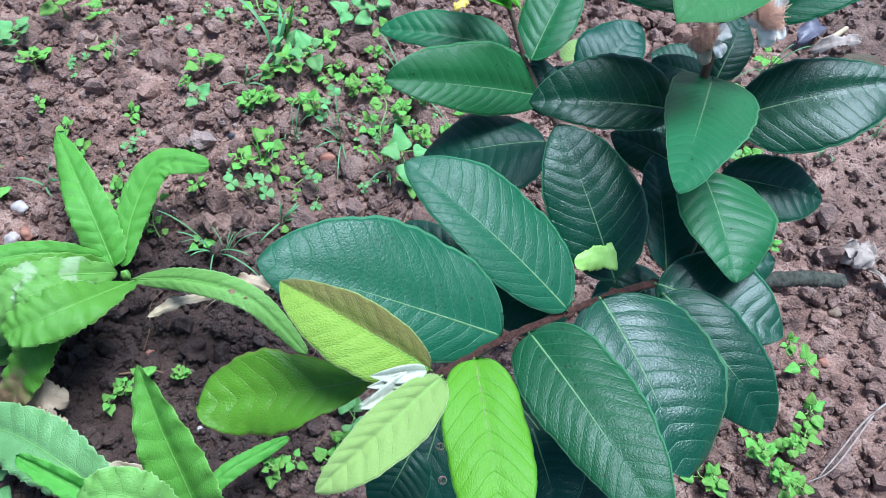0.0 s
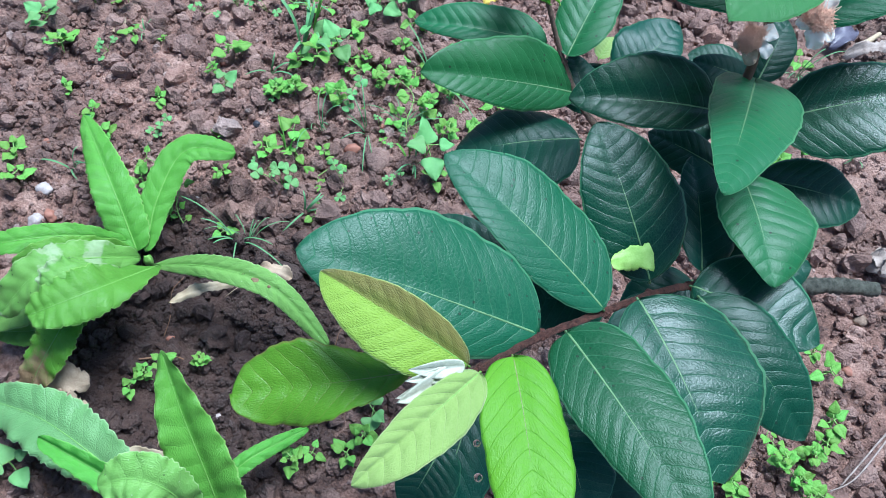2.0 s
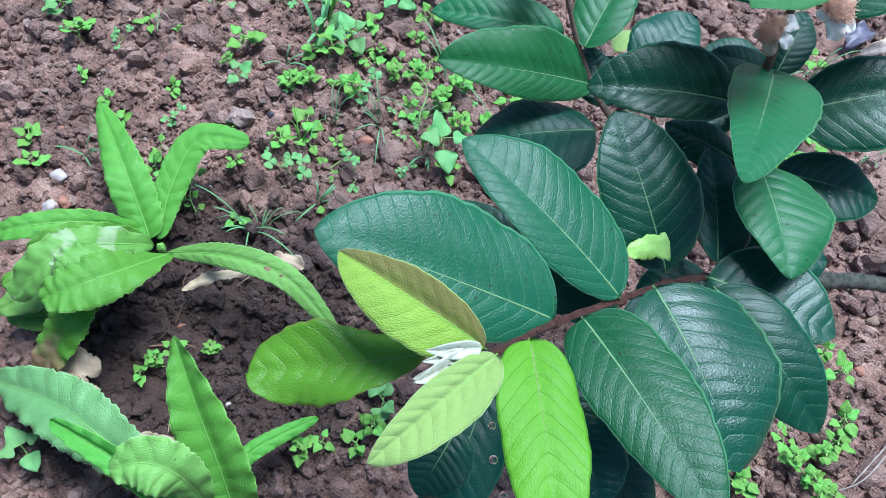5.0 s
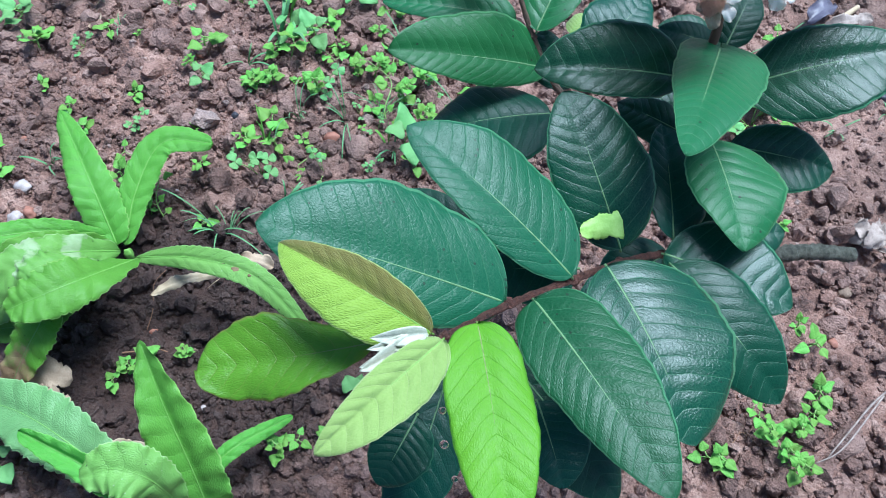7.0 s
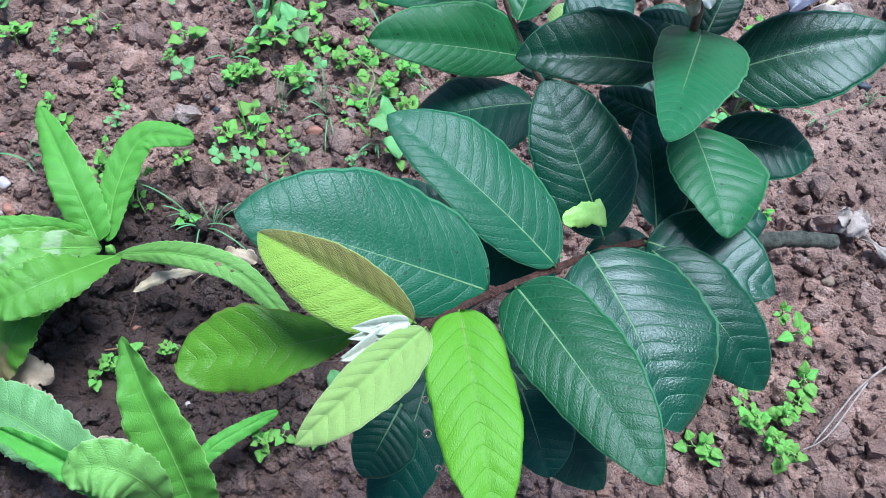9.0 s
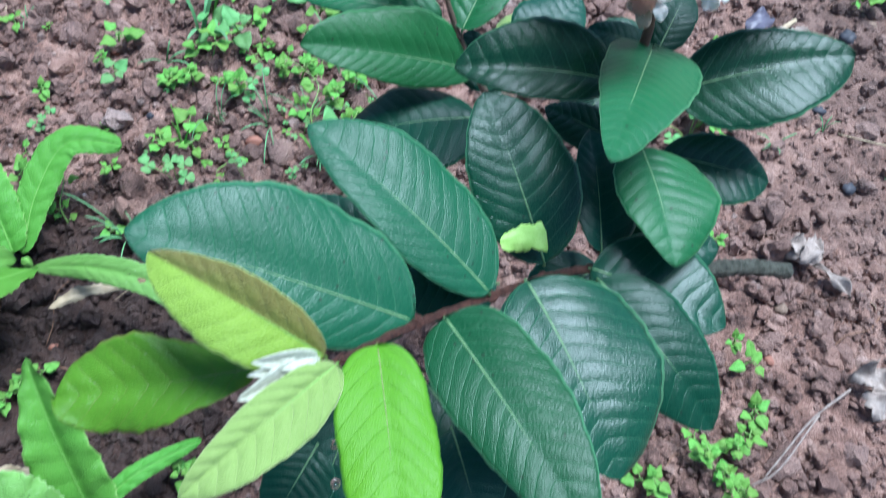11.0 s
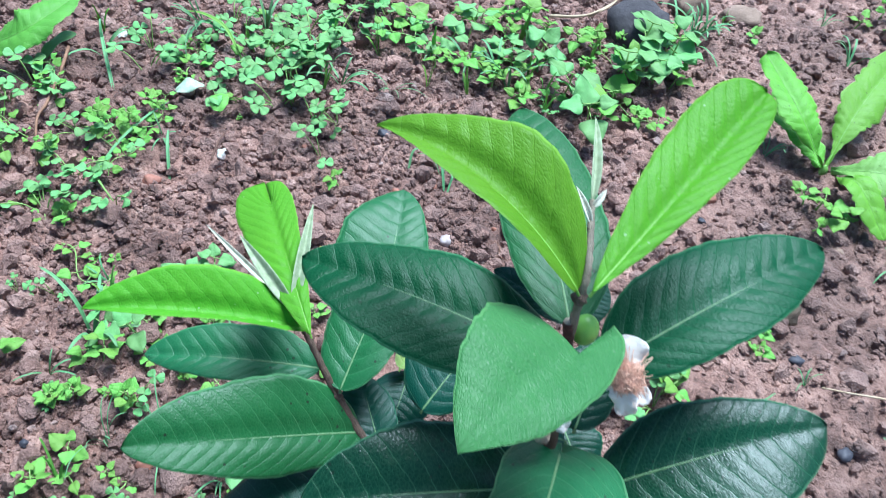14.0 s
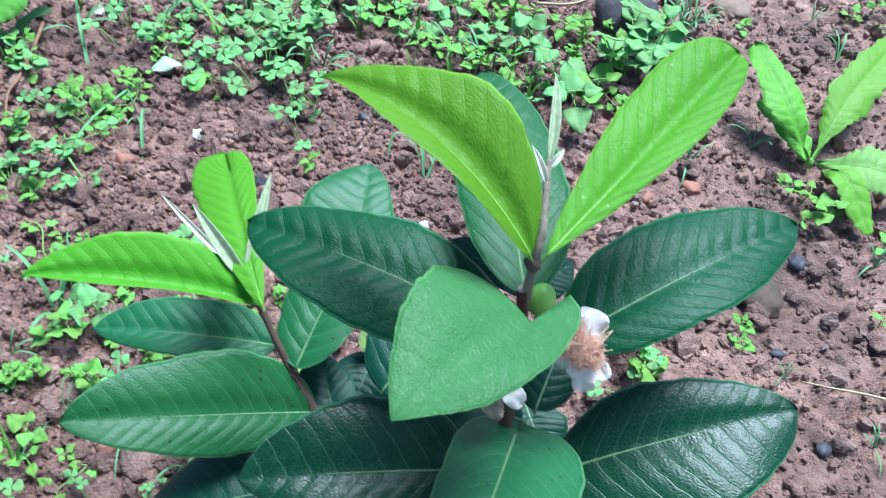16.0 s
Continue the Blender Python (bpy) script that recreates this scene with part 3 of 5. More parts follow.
def guava_leaf(base, tip, up, wl, wr, kind, label, arch=0.05, folds=(5, 5), notch=0.0, droop=0.0, widest=1.0, b0=0.52, b1=0.66, wave=0.06, veins=0, curl=0.12, pleat=0.0, lobes=(0.0, 0.0)):
    global count
    count += 1
    m, ln = frame_of(base, tip, up)
    young = kind in ("lime", "olive", "limetop", "bronze", "pale")
    nveins = veins or max(9, int(ln / 0.0075))
    under = LEAF["limeunder"] if young else LEAF["under"]
    me, top = blade_mesh("leaf", ln, wl, wr, [LEAF[kind], under], arch=arch, folds=folds, nu=120, veins=nveins, pleat=pleat or {"limetop": 0.0015, "shade": 0.0011, "mid": 0.0008}.get(kind, 0.0008 if young else 0.0006),
                         notch=notch, droop=droop, widest=widest, b0=b0, b1=b1, wave=wave, curl=curl, lobes=lobes, rag=0.045 if kind == "olive" else 0.022, seed=count)
    ob = part("leaf", me, guava, label, GUAVA @ m)
    mid = top[:, top.shape[1] // 2]
    pts = [Vector((p[0], p[1], p[2] - 0.0003)) for p in mid[::3]]
    pts[0] = Vector((-0.0012, 0, pts[0].z - 0.001))
    n = len(pts)
    radii = [max(0.0007 * (1 - i / n) ** 0.7, 0.0002) * (0.75 if young else 0.4 if kind == "fresh" else 1) for i in range(n)]
    rib = RIB_DARK if kind in ("lime", "olive") else RIB_LIME if young else RIB_FRESH if kind == "fresh" else RIB
    part("midrib", tube_mesh("midrib", pts, radii, rib, 6), ob)
    return ob


stem("trunk", [(0.185, 0.3, -0.03), (0.19, 0.295, 0.08), (0.18, 0.265, 0.17), (0.17, 0.25, 0.215)], 0.0065, 0.0052, OLD_BARK, "woody brown-grey trunk")
stem("cut_stub", [(0.165, 0.252, 0.232), (0.21, 0.264, 0.222), (0.245, 0.275, 0.218), (0.278, 0.281, 0.211)], 0.0053, 0.0045, OLD_BARK, "greenish-grey stub with a pale sawn end", cap=CUT_WOOD)
stem("side_branch", [(0.17, 0.252, 0.23), (0.148, 0.238, 0.258), (0.12, 0.216, 0.284), (0.085, 0.188, 0.305), (0.06, 0.168, 0.318), (0.035, 0.142, 0.338), (0.02, 0.13, 0.345)], 0.0021, 0.0013, BARK, "reddish-brown woody side branch")
stem("upright_stem", [(0.172, 0.252, 0.215), (0.165, 0.29, 0.25), (0.157, 0.32, 0.30), (0.154, 0.335, 0.345), (0.152, 0.338, 0.375)], 0.003, 0.0018, RED_STEM, "reddish-brown upright stem")
stem("young_tip", [(0.152, 0.338, 0.375), (0.151, 0.338, 0.395), (0.152, 0.343, 0.408), (0.1533, 0.3635, 0.4165)], 0.0015, 0.001, GREY_STEM, "grey-brown young stem tip")
stem("left_shoot", [(0.165, 0.27, 0.225), (0.13, 0.33, 0.215), (0.09, 0.37, 0.225), (0.07, 0.388, 0.248), (0.055, 0.402, 0.275), (0.047, 0.408, 0.29)], 0.0026, 0.0012, SHOOT_STEM, "slender brown side shoot")

for x, y, z, r in ((0.148, 0.238, 0.258, 0.0036), (0.118, 0.215, 0.285, 0.0033), (0.092, 0.193, 0.302, 0.0036), (0.062, 0.170, 0.317, 0.0034), (0.036, 0.143, 0.338, 0.0028)):
    knot = stone_mesh("node", (r * 0.8, r * 0.72, r * 0.65), BARK, int(x * 1000), 0.5)
    part("node", knot, guava, "knobbly red-brown branch node", GUAVA @ Matrix.Translation((x, y, z)))
for x, y, z, r in ((0.151, 0.3385, 0.399, 0.0024), (0.1525, 0.3385, 0.357, 0.0027), (0.162, 0.305, 0.274, 0.0032), (0.07, 0.388, 0.248, 0.0023), (0.052, 0.404, 0.281, 0.0019)):
    part("node", stone_mesh("node", (r, r, r * 0.8), SHOOT_STEM, int(x * 1000), 0.4), guava, "brown stem node", GUAVA @ Matrix.Translation((x, y, z)))
guava_leaf((0.0599, 0.1702, 0.3181), (-0.0427, 0.1724, 0.3564), (0.34, -0.2, 0.92), 0.0221, 0.0351, "dark", "large dark green guava leaf with impressed veins", arch=0.03, folds=(6, 6))
guava_leaf((0.0909, 0.1929, 0.3059), (0.008, 0.2417, 0.3375), (0.29, -0.13, 0.95), 0.0178, 0.0287, "dark", "dark green guava leaf with impressed veins", arch=0.05, folds=(8, 6))
guava_leaf((0.1188, 0.2238, 0.2821), (0.0805, 0.2908, 0.3154), (0.08, -0.4, 0.91), 0.0228, 0.0289, "gloss", "dark green guava leaf with a wet sheen", arch=0.06, folds=(6, 4))
guava_leaf((0.1456, 0.3199, 0.3043), (0.0659, 0.3066, 0.3111), (0.13, -0.31, 0.94), 0.0164, 0.0264, "gloss", "glossy dark green guava leaf folded along its midrib", arch=0.08, folds=(14, 16))
guava_leaf((0.1588, 0.3262, 0.3231), (0.1248, 0.2253, 0.3647), (0.02, 0.38, 0.93), 0.0262, 0.0192, "mid", "green heart-shaped guava leaf with small specks", arch=0.03, folds=(5, 5), b0=0.36, widest=0.72, b1=0.7, lobes=(0.04, 0.04))
guava_leaf((0.1623, 0.2897, 0.294), (0.1766, 0.2246, 0.2944), (0.06, 0.02, 1), 0.0323, 0.0200, "mid", "green guava leaf with small specks", arch=0.05, folds=(4, 4), b0=0.58, widest=0.9, b1=0.8)
guava_leaf((0.1832, 0.3077, 0.2668), (0.2424, 0.3017, 0.265), (0.01, -0.23, 0.97), 0.0175, 0.0231, "gloss", "glossy dark guava leaf bent along its midrib", arch=0.06, folds=(24, 8))
guava_leaf((0.1783, 0.3254, 0.2964), (0.2647, 0.3446, 0.322), (-0.2, -0.17, 0.95), 0.0225, 0.0305, "gloss", "large glossy dark green guava leaf", arch=0.05, folds=(20, 4))
guava_leaf((0.0724, 0.1722, 0.3201), (0.1267, 0.0914, 0.337), (-0.21, 0.06, 0.98), 0.0242, 0.0189, "dark", "large dark green guava leaf with pale midrib", arch=0.06, folds=(4, 4), widest=0.85, b0=0.45)
guava_leaf((0.1053, 0.1974, 0.312), (0.1466, 0.1226, 0.3037), (0.11, -0.05, 0.99), 0.0401, 0.0248, "gloss", "dark green guava leaf with pale midrib", arch=0.06, folds=(4, 4))
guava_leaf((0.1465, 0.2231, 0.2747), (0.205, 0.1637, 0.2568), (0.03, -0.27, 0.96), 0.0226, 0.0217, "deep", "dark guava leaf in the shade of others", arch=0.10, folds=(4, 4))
guava_leaf((0.1437, 0.2304, 0.272), (0.2078, 0.209, 0.273), (-0.06, -0.14, 0.99), 0.0296, 0.0183, "gloss", "glossy dark green guava leaf", arch=0.05, folds=(4, 4))
guava_leaf((0.0309, 0.141, 0.344), (-0.0303, 0.1613, 0.3639), (0.2, -0.31, 0.93), 0.0180, 0.0112, "bronze", "young lime guava leaf with a bronze folded half", arch=0.08, folds=(10, 25))
guava_leaf((0.009, 0.1374, 0.3357), (-0.0607, 0.1224, 0.319), (-0.18, -0.21, 0.96), 0.0155, 0.0177, "olive", "young lime green guava leaf", arch=-0.04, folds=(10, 10), widest=1.3, b1=0.4, wave=0.2)
guava_leaf((0.0354, 0.1373, 0.3479), (-0.0041, 0.0873, 0.3525), (0.2, -0.07, 0.98), 0.0142, 0.0088, "pale", "silvery young guava leaf, slightly folded", arch=0.06, folds=(22, 18), wave=0.1, pleat=0.0014)
guava_leaf((0.048, 0.1479, 0.3434), (0.0667, 0.0647, 0.3491), (0.05, 0.08, 1), 0.0165, 0.0172, "lime", "bright lime green young guava leaf", arch=0.05, folds=(6, 6), b0=0.4, wave=0.12)
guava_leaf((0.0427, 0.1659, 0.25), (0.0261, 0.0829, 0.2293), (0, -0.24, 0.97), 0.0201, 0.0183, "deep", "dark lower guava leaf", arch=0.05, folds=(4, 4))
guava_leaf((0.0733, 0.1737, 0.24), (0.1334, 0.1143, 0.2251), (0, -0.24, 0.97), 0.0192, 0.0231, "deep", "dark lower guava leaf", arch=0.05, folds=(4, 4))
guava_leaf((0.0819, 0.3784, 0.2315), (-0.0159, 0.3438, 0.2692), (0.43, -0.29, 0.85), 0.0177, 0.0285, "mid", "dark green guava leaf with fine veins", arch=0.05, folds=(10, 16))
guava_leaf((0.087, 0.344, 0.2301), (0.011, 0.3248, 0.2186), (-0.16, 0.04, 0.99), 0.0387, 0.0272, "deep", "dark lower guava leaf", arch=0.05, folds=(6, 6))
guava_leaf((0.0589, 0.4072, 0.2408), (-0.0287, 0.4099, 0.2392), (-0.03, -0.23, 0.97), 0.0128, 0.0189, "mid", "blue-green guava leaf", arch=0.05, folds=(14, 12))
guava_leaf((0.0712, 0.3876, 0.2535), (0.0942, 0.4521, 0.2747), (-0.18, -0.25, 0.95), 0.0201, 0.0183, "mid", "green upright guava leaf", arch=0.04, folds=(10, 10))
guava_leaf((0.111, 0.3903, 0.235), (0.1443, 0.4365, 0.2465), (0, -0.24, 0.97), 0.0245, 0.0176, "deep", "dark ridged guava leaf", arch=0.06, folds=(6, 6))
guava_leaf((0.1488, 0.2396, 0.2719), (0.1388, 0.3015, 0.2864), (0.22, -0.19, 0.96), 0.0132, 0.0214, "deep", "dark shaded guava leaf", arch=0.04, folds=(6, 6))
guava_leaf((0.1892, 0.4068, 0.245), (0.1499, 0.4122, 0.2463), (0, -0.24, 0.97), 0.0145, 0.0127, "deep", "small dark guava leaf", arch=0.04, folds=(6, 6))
guava_leaf((0.1506, 0.3223, 0.3925), (0.1139, 0.2824, 0.4023), (0.2, 0.06, 0.98), 0.0140, 0.0284, "fresh", "fresh matte green heart-shaped guava leaf", arch=0.05, folds=(8, 14), b0=0.45, widest=0.9, b1=0.9, pleat=0.0005, lobes=(0.36, 0.03))
guava_leaf((0.1706, 0.3448, 0.3528), (0.2552, 0.3921, 0.3704), (-0.11, -0.16, 0.98), 0.0242, 0.0180, "shade", "large dark green guava leaf with deep veins", arch=0.05, folds=(8, 8))
guava_leaf((0.1508, 0.3436, 0.3565), (0.0593, 0.3784, 0.36), (-0.02, -0.15, 0.99), 0.0228, 0.0215, "shade", "large dark green guava leaf with a pale midrib", arch=0.06, folds=(8, 8))
guava_leaf((0.1495, 0.338, 0.403), (0.085, 0.384, 0.422), (0.44, -0.14, 0.89), 0.0160, 0.0220, "limetop", "folded lime green young guava leaf with a drooping tip", arch=0.13, folds=(31, 45), b1=0.75, widest=1.1)
guava_leaf((0.1525, 0.3337, 0.408), (0.2145, 0.4081, 0.4292), (-0.02, -0.26, 0.97), 0.0166, 0.0103, "limetop", "upright lime green young guava leaf", arch=-0.02, folds=(16, 22), widest=1.45, b1=0.38, b0=0.6)
guava_leaf((0.152, 0.342, 0.38), (0.138, 0.44, 0.388), (0, -0.35, 0.94), 0.0166, 0.0215, "mid", "blue-green guava leaf", arch=0.04, folds=(6, 6))
guava_leaf((0.054, 0.402, 0.281), (-0.04, 0.393, 0.298), (0.16, 0.08, 0.98), 0.0139, 0.0224, "limetop", "folded lime green young guava leaf", arch=0.05, folds=(45, 45), b1=0.6)
guava_leaf((0.0582, 0.3909, 0.2933), (0.0219, 0.4892, 0.2854), (-0.22, -0, 0.97), 0.0178, 0.0112, "limetop", "heart-tipped lime green young guava leaf", arch=0.04, folds=(8, 8), widest=1.5, b1=0.25, notch=0.16)
guava_leaf((0.0884, 0.432, 0.2627), (0.0941, 0.5005, 0.2773), (0.05, -0.21, 0.98), 0.0293, 0.0182, "mid", "blue-green guava leaf", arch=0.04, folds=(6, 6))
# small leaves added to fill the gaps, shade included in their dark colour
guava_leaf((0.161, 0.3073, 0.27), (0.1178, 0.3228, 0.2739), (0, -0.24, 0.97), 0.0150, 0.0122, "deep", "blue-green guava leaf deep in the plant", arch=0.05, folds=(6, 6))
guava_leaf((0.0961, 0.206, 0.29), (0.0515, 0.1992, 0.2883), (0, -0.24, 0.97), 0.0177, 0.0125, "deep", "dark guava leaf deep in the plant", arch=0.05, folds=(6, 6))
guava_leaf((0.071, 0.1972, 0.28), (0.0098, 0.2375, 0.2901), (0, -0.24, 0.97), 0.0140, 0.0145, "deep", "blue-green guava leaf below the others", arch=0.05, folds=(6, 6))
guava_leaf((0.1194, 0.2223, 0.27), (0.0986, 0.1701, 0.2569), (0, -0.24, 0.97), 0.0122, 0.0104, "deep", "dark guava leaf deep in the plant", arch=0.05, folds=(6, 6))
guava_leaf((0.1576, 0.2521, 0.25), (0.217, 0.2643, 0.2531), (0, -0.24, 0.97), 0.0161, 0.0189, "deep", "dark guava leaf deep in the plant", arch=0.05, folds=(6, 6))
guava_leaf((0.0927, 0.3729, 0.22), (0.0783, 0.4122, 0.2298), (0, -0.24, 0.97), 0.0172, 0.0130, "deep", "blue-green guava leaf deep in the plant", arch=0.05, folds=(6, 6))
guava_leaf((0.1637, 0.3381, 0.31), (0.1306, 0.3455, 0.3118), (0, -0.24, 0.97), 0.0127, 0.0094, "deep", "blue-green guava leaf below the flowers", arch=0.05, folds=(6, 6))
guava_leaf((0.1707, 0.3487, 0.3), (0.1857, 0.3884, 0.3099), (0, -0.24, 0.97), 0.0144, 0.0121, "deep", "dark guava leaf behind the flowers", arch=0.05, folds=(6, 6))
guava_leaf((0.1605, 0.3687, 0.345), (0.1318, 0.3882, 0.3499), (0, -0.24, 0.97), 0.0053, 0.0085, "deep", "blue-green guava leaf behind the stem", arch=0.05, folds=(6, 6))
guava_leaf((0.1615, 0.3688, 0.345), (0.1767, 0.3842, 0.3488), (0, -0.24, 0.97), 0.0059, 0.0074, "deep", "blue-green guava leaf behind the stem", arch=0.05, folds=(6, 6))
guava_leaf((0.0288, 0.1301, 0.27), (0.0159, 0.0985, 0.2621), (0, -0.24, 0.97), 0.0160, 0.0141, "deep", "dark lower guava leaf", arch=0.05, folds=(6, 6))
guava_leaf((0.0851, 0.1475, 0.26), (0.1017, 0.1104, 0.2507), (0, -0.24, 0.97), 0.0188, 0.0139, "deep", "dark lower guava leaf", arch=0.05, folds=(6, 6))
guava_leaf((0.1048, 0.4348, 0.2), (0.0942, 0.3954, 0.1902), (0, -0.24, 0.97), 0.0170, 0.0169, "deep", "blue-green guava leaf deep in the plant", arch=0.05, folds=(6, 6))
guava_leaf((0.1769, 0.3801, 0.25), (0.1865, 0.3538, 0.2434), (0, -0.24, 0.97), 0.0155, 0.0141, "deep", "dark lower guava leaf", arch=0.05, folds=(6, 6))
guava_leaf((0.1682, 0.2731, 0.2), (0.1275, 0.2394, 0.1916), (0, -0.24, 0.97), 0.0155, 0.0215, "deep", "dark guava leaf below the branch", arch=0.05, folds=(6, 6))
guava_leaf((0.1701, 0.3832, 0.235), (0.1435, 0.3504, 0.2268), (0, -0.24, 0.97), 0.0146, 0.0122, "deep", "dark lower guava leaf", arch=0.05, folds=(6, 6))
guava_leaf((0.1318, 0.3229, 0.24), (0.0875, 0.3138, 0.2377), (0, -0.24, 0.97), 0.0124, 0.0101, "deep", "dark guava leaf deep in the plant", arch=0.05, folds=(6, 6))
guava_leaf((0.099, 0.428, 0.213), (0.114, 0.468, 0.194), (-0.2, -0.3, 0.93), 0.0075, 0.0085, "pale", "small bleached leaf deep in the plant", arch=0.03, folds=(6, 6))


def bud_leaf(base, tip, width, fold=46, label="silvery folded leaf bud", mat=None):
    m, ln = frame_of(base, tip, (0.1, -0.6, 0.8))
    me, top = blade_mesh("bud", ln, width, width, [mat or SILVER, mat or SILVER], 24, 9, arch=0.06, folds=(fold, fold), veins=9, pleat=0.0006, b0=0.5, b1=0.9, curl=0.0)
    return part("bud", me, guava, label, GUAVA @ m)


bud_leaf((0.1532, 0.363, 0.4163), (0.155, 0.392, 0.426), 0.0026, 50, "slender grey-green leaf bud", SILVER_GREEN)
bud_leaf((0.1528, 0.356, 0.4135), (0.1475, 0.3645, 0.421), 0.0016)
bud_leaf((0.1532, 0.361, 0.4155), (0.1575, 0.366, 0.419), 0.0016)
bud_leaf((0.048, 0.408, 0.288), (-0.002, 0.458, 0.285), 0.0024)
bud_leaf((0.048, 0.408, 0.288), (0.021, 0.434, 0.307), 0.0042, 40, "grey-green folded leaf bud", SILVER_GREEN)
bud_leaf((0.048, 0.408, 0.288), (0.052, 0.455, 0.309), 0.0042, 46, "grey-green folded leaf bud", SILVER_GREEN)
bud_leaf((0.0292, 0.1381, 0.348), (0.0065, 0.1193, 0.352), 0.0062, 24)
bud_leaf((0.0293, 0.1378, 0.352), (0.0087, 0.131, 0.356), 0.0042, 24)
bud_leaf((0.0294, 0.1381, 0.35), (0.0081, 0.1272, 0.354), 0.0036, 24)
bud_leaf((0.0296, 0.1396, 0.346), (0.0056, 0.1226, 0.346), 0.004, 24)

fruit_v = ICO3[0] * np.array([0.0045, 0.0045, 0.0056])
part("fruit", mesh_of("fruit", fruit_v, [tuple(f) for f in ICO3[1]], [FRUIT]), guava, "small round green guava fruit", GUAVA @ pose(0.1575, 0.342, 0.378, -20, 10, 0))
stem("cut_tip", [(0.1535, 0.336, 0.366), (0.1497, 0.3375, 0.388)], 0.0018, 0.0017, BARK, "short dark broken twig", 4, 8, CUT_WOOD)


def flower(at, facing, seed, size, lobes):
    """A spent guava flower: calyx cup, white lobes and a brush of dry stamens."""
    rng = random.Random(seed)
    z = Vector(facing).normalized()
    x = z.cross(Vector((0.2, 0.5, 0.8))).normalized()
    m = Matrix((x, z.cross(x), z)).transposed().to_4x4()
    m = m @ Matrix.Diagonal((size, size, size, 1))
    m.translation = Vector(at)
    cup = part("flower", stone_mesh("flower", (0.0042, 0.0042, 0.0048), GREEN_STEM, seed, 0.08), guava, "spent guava flower with dry tan stamens", GUAVA @ m)
    eye = Vector((-0.24, -0.62, 0.75))
    for k, (dx, dy, reach, wide, mat) in enumerate(lobes):
        d = Vector((dx, dy * 0.78, dy * 0.62)).normalized()
        face = (eye + Vector((rng.uniform(-0.3, 0.3), rng.uniform(-0.3, 0.3), 0.1)) - 0.35 * d).normalized()
        base = Vector(at) + z * 0.002 + d * 0.0025
        ms, ln = frame_of(base, base + d * reach, face)
        me, _ = blade_mesh("sepal", ln, wide, wide * 0.9, [mat, mat], 26, 11, arch=0.1, folds=(14, 20), droop=rng.uniform(-0.1, 0.3), veins=4, pleat=0.0002, b0=0.3, b1=0.3, thick=0.0006, wave=0.35, rag=0.05, curl=0.2, seed=seed * 9 + k)
        part("sepal", me, cup, "creamy white sepal with brown edges" if mat is SEPAL else "dry tan sepal", m.inverted() @ ms)
    verts, faces = [], []
    for k in range(1500):
        th, r = rng.uniform(0, 6.28), math.sqrt(rng.random())
        root = Vector((0.0026 * r * math.cos(th), 0.0026 * r * math.sin(th), 0.003))
        swell = 1.0 + 0.22 * math.sin(2 * th + seed) + 0.18 * math.sin(5 * th)
        out = 0.0056 * r * swell
        end = Vector((out * math.cos(th), out * math.sin(th), 0.0035 + 0.0048 * math.sqrt(max(0.0, 1 - 0.8 * r * r)) * rng.uniform(0.7, 1.1)))
        pts = [root, root.lerp(end, 0.4), root.lerp(end, 0.75), end]
        wild = 0.0016
        for q in (1, 2, 3):
            pts[q] = pts[q] + Vector((rng.uniform(-1, 1), rng.uniform(-1, 1), rng.uniform(-0.7, 0.7))) * wild
        if rng.random() < 0.07:
            pts[3] = pts[3] + Vector((0.0, -0.0022, -0.001)) + (pts[3] - pts[2]) * 0.8
        b = len(verts)
        for p, w in zip(pts, (0.00009, 0.00008, 0.00007, 0.00014)):
            for a in range(3):
                verts.append(p + Vector((math.cos(a * 2.1) * w, math.sin(a * 2.1) * w, w * (a - 1))))
        for s in (0, 3, 6):
            for a in range(3):
                faces.append((b + s + a, b + s + (a + 1) % 3, b + s + 3 + (a + 1) % 3, b + s + 3 + a))
        faces.append((b + 9, b + 10, b + 11))
    part("stamen_brush", mesh_of("stamen_brush", verts, faces, [STAMEN]), cup, "matted brush of dry pinkish-tan stamens")


flower((0.1735, 0.338, 0.360), (-0.12, -0.62, 0.75), 2, 1.1, ((0.35, 1.0, 0.011, 0.0058, SEPAL), (0.15, -1.0, 0.012, 0.0052, SEPAL), (-1.0, -0.5, 0.007, 0.0035, SEPAL), (0.9, -0.9, 0.011, 0.0035, SEPAL), (-0.5, 1.0, 0.008, 0.004, SEPAL)))
flower((0.1465, 0.330, 0.350), (-0.3, -0.75, 0.6), 5, 1.05, ((1.0, 0.35, 0.011, 0.0045, SEPAL), (0.9, -0.6, 0.011, 0.004, SEPAL), (0.1, -1.0, 0.011, 0.004, DRY_LEAF), (-0.7, -0.6, 0.007, 0.0035, DRY_LEAF)))

# torn scrap of pale leaf lying on a dark leaf
m, ln = frame_of((0.0953, 0.2229, 0.296), (0.1163, 0.2322, 0.296), (0.05, -0.35, 0.93))
me, _ = blade_mesh("leaf_scrap", ln, 0.0058, 0.0075, [SCRAP, SCRAP], 40, 11, arch=0.02, folds=(4, -10), veins=2, pleat=0.0003, b0=0.3, b1=0.06, widest=1.2, wave=0.15, rag=0.1, seed=5)
scrap = new("leaf_scrap", me)
scrap.matrix_world = m
tagged(scrap, "torn scrap of lime green leaf on a dark leaf", "leaf scrap")


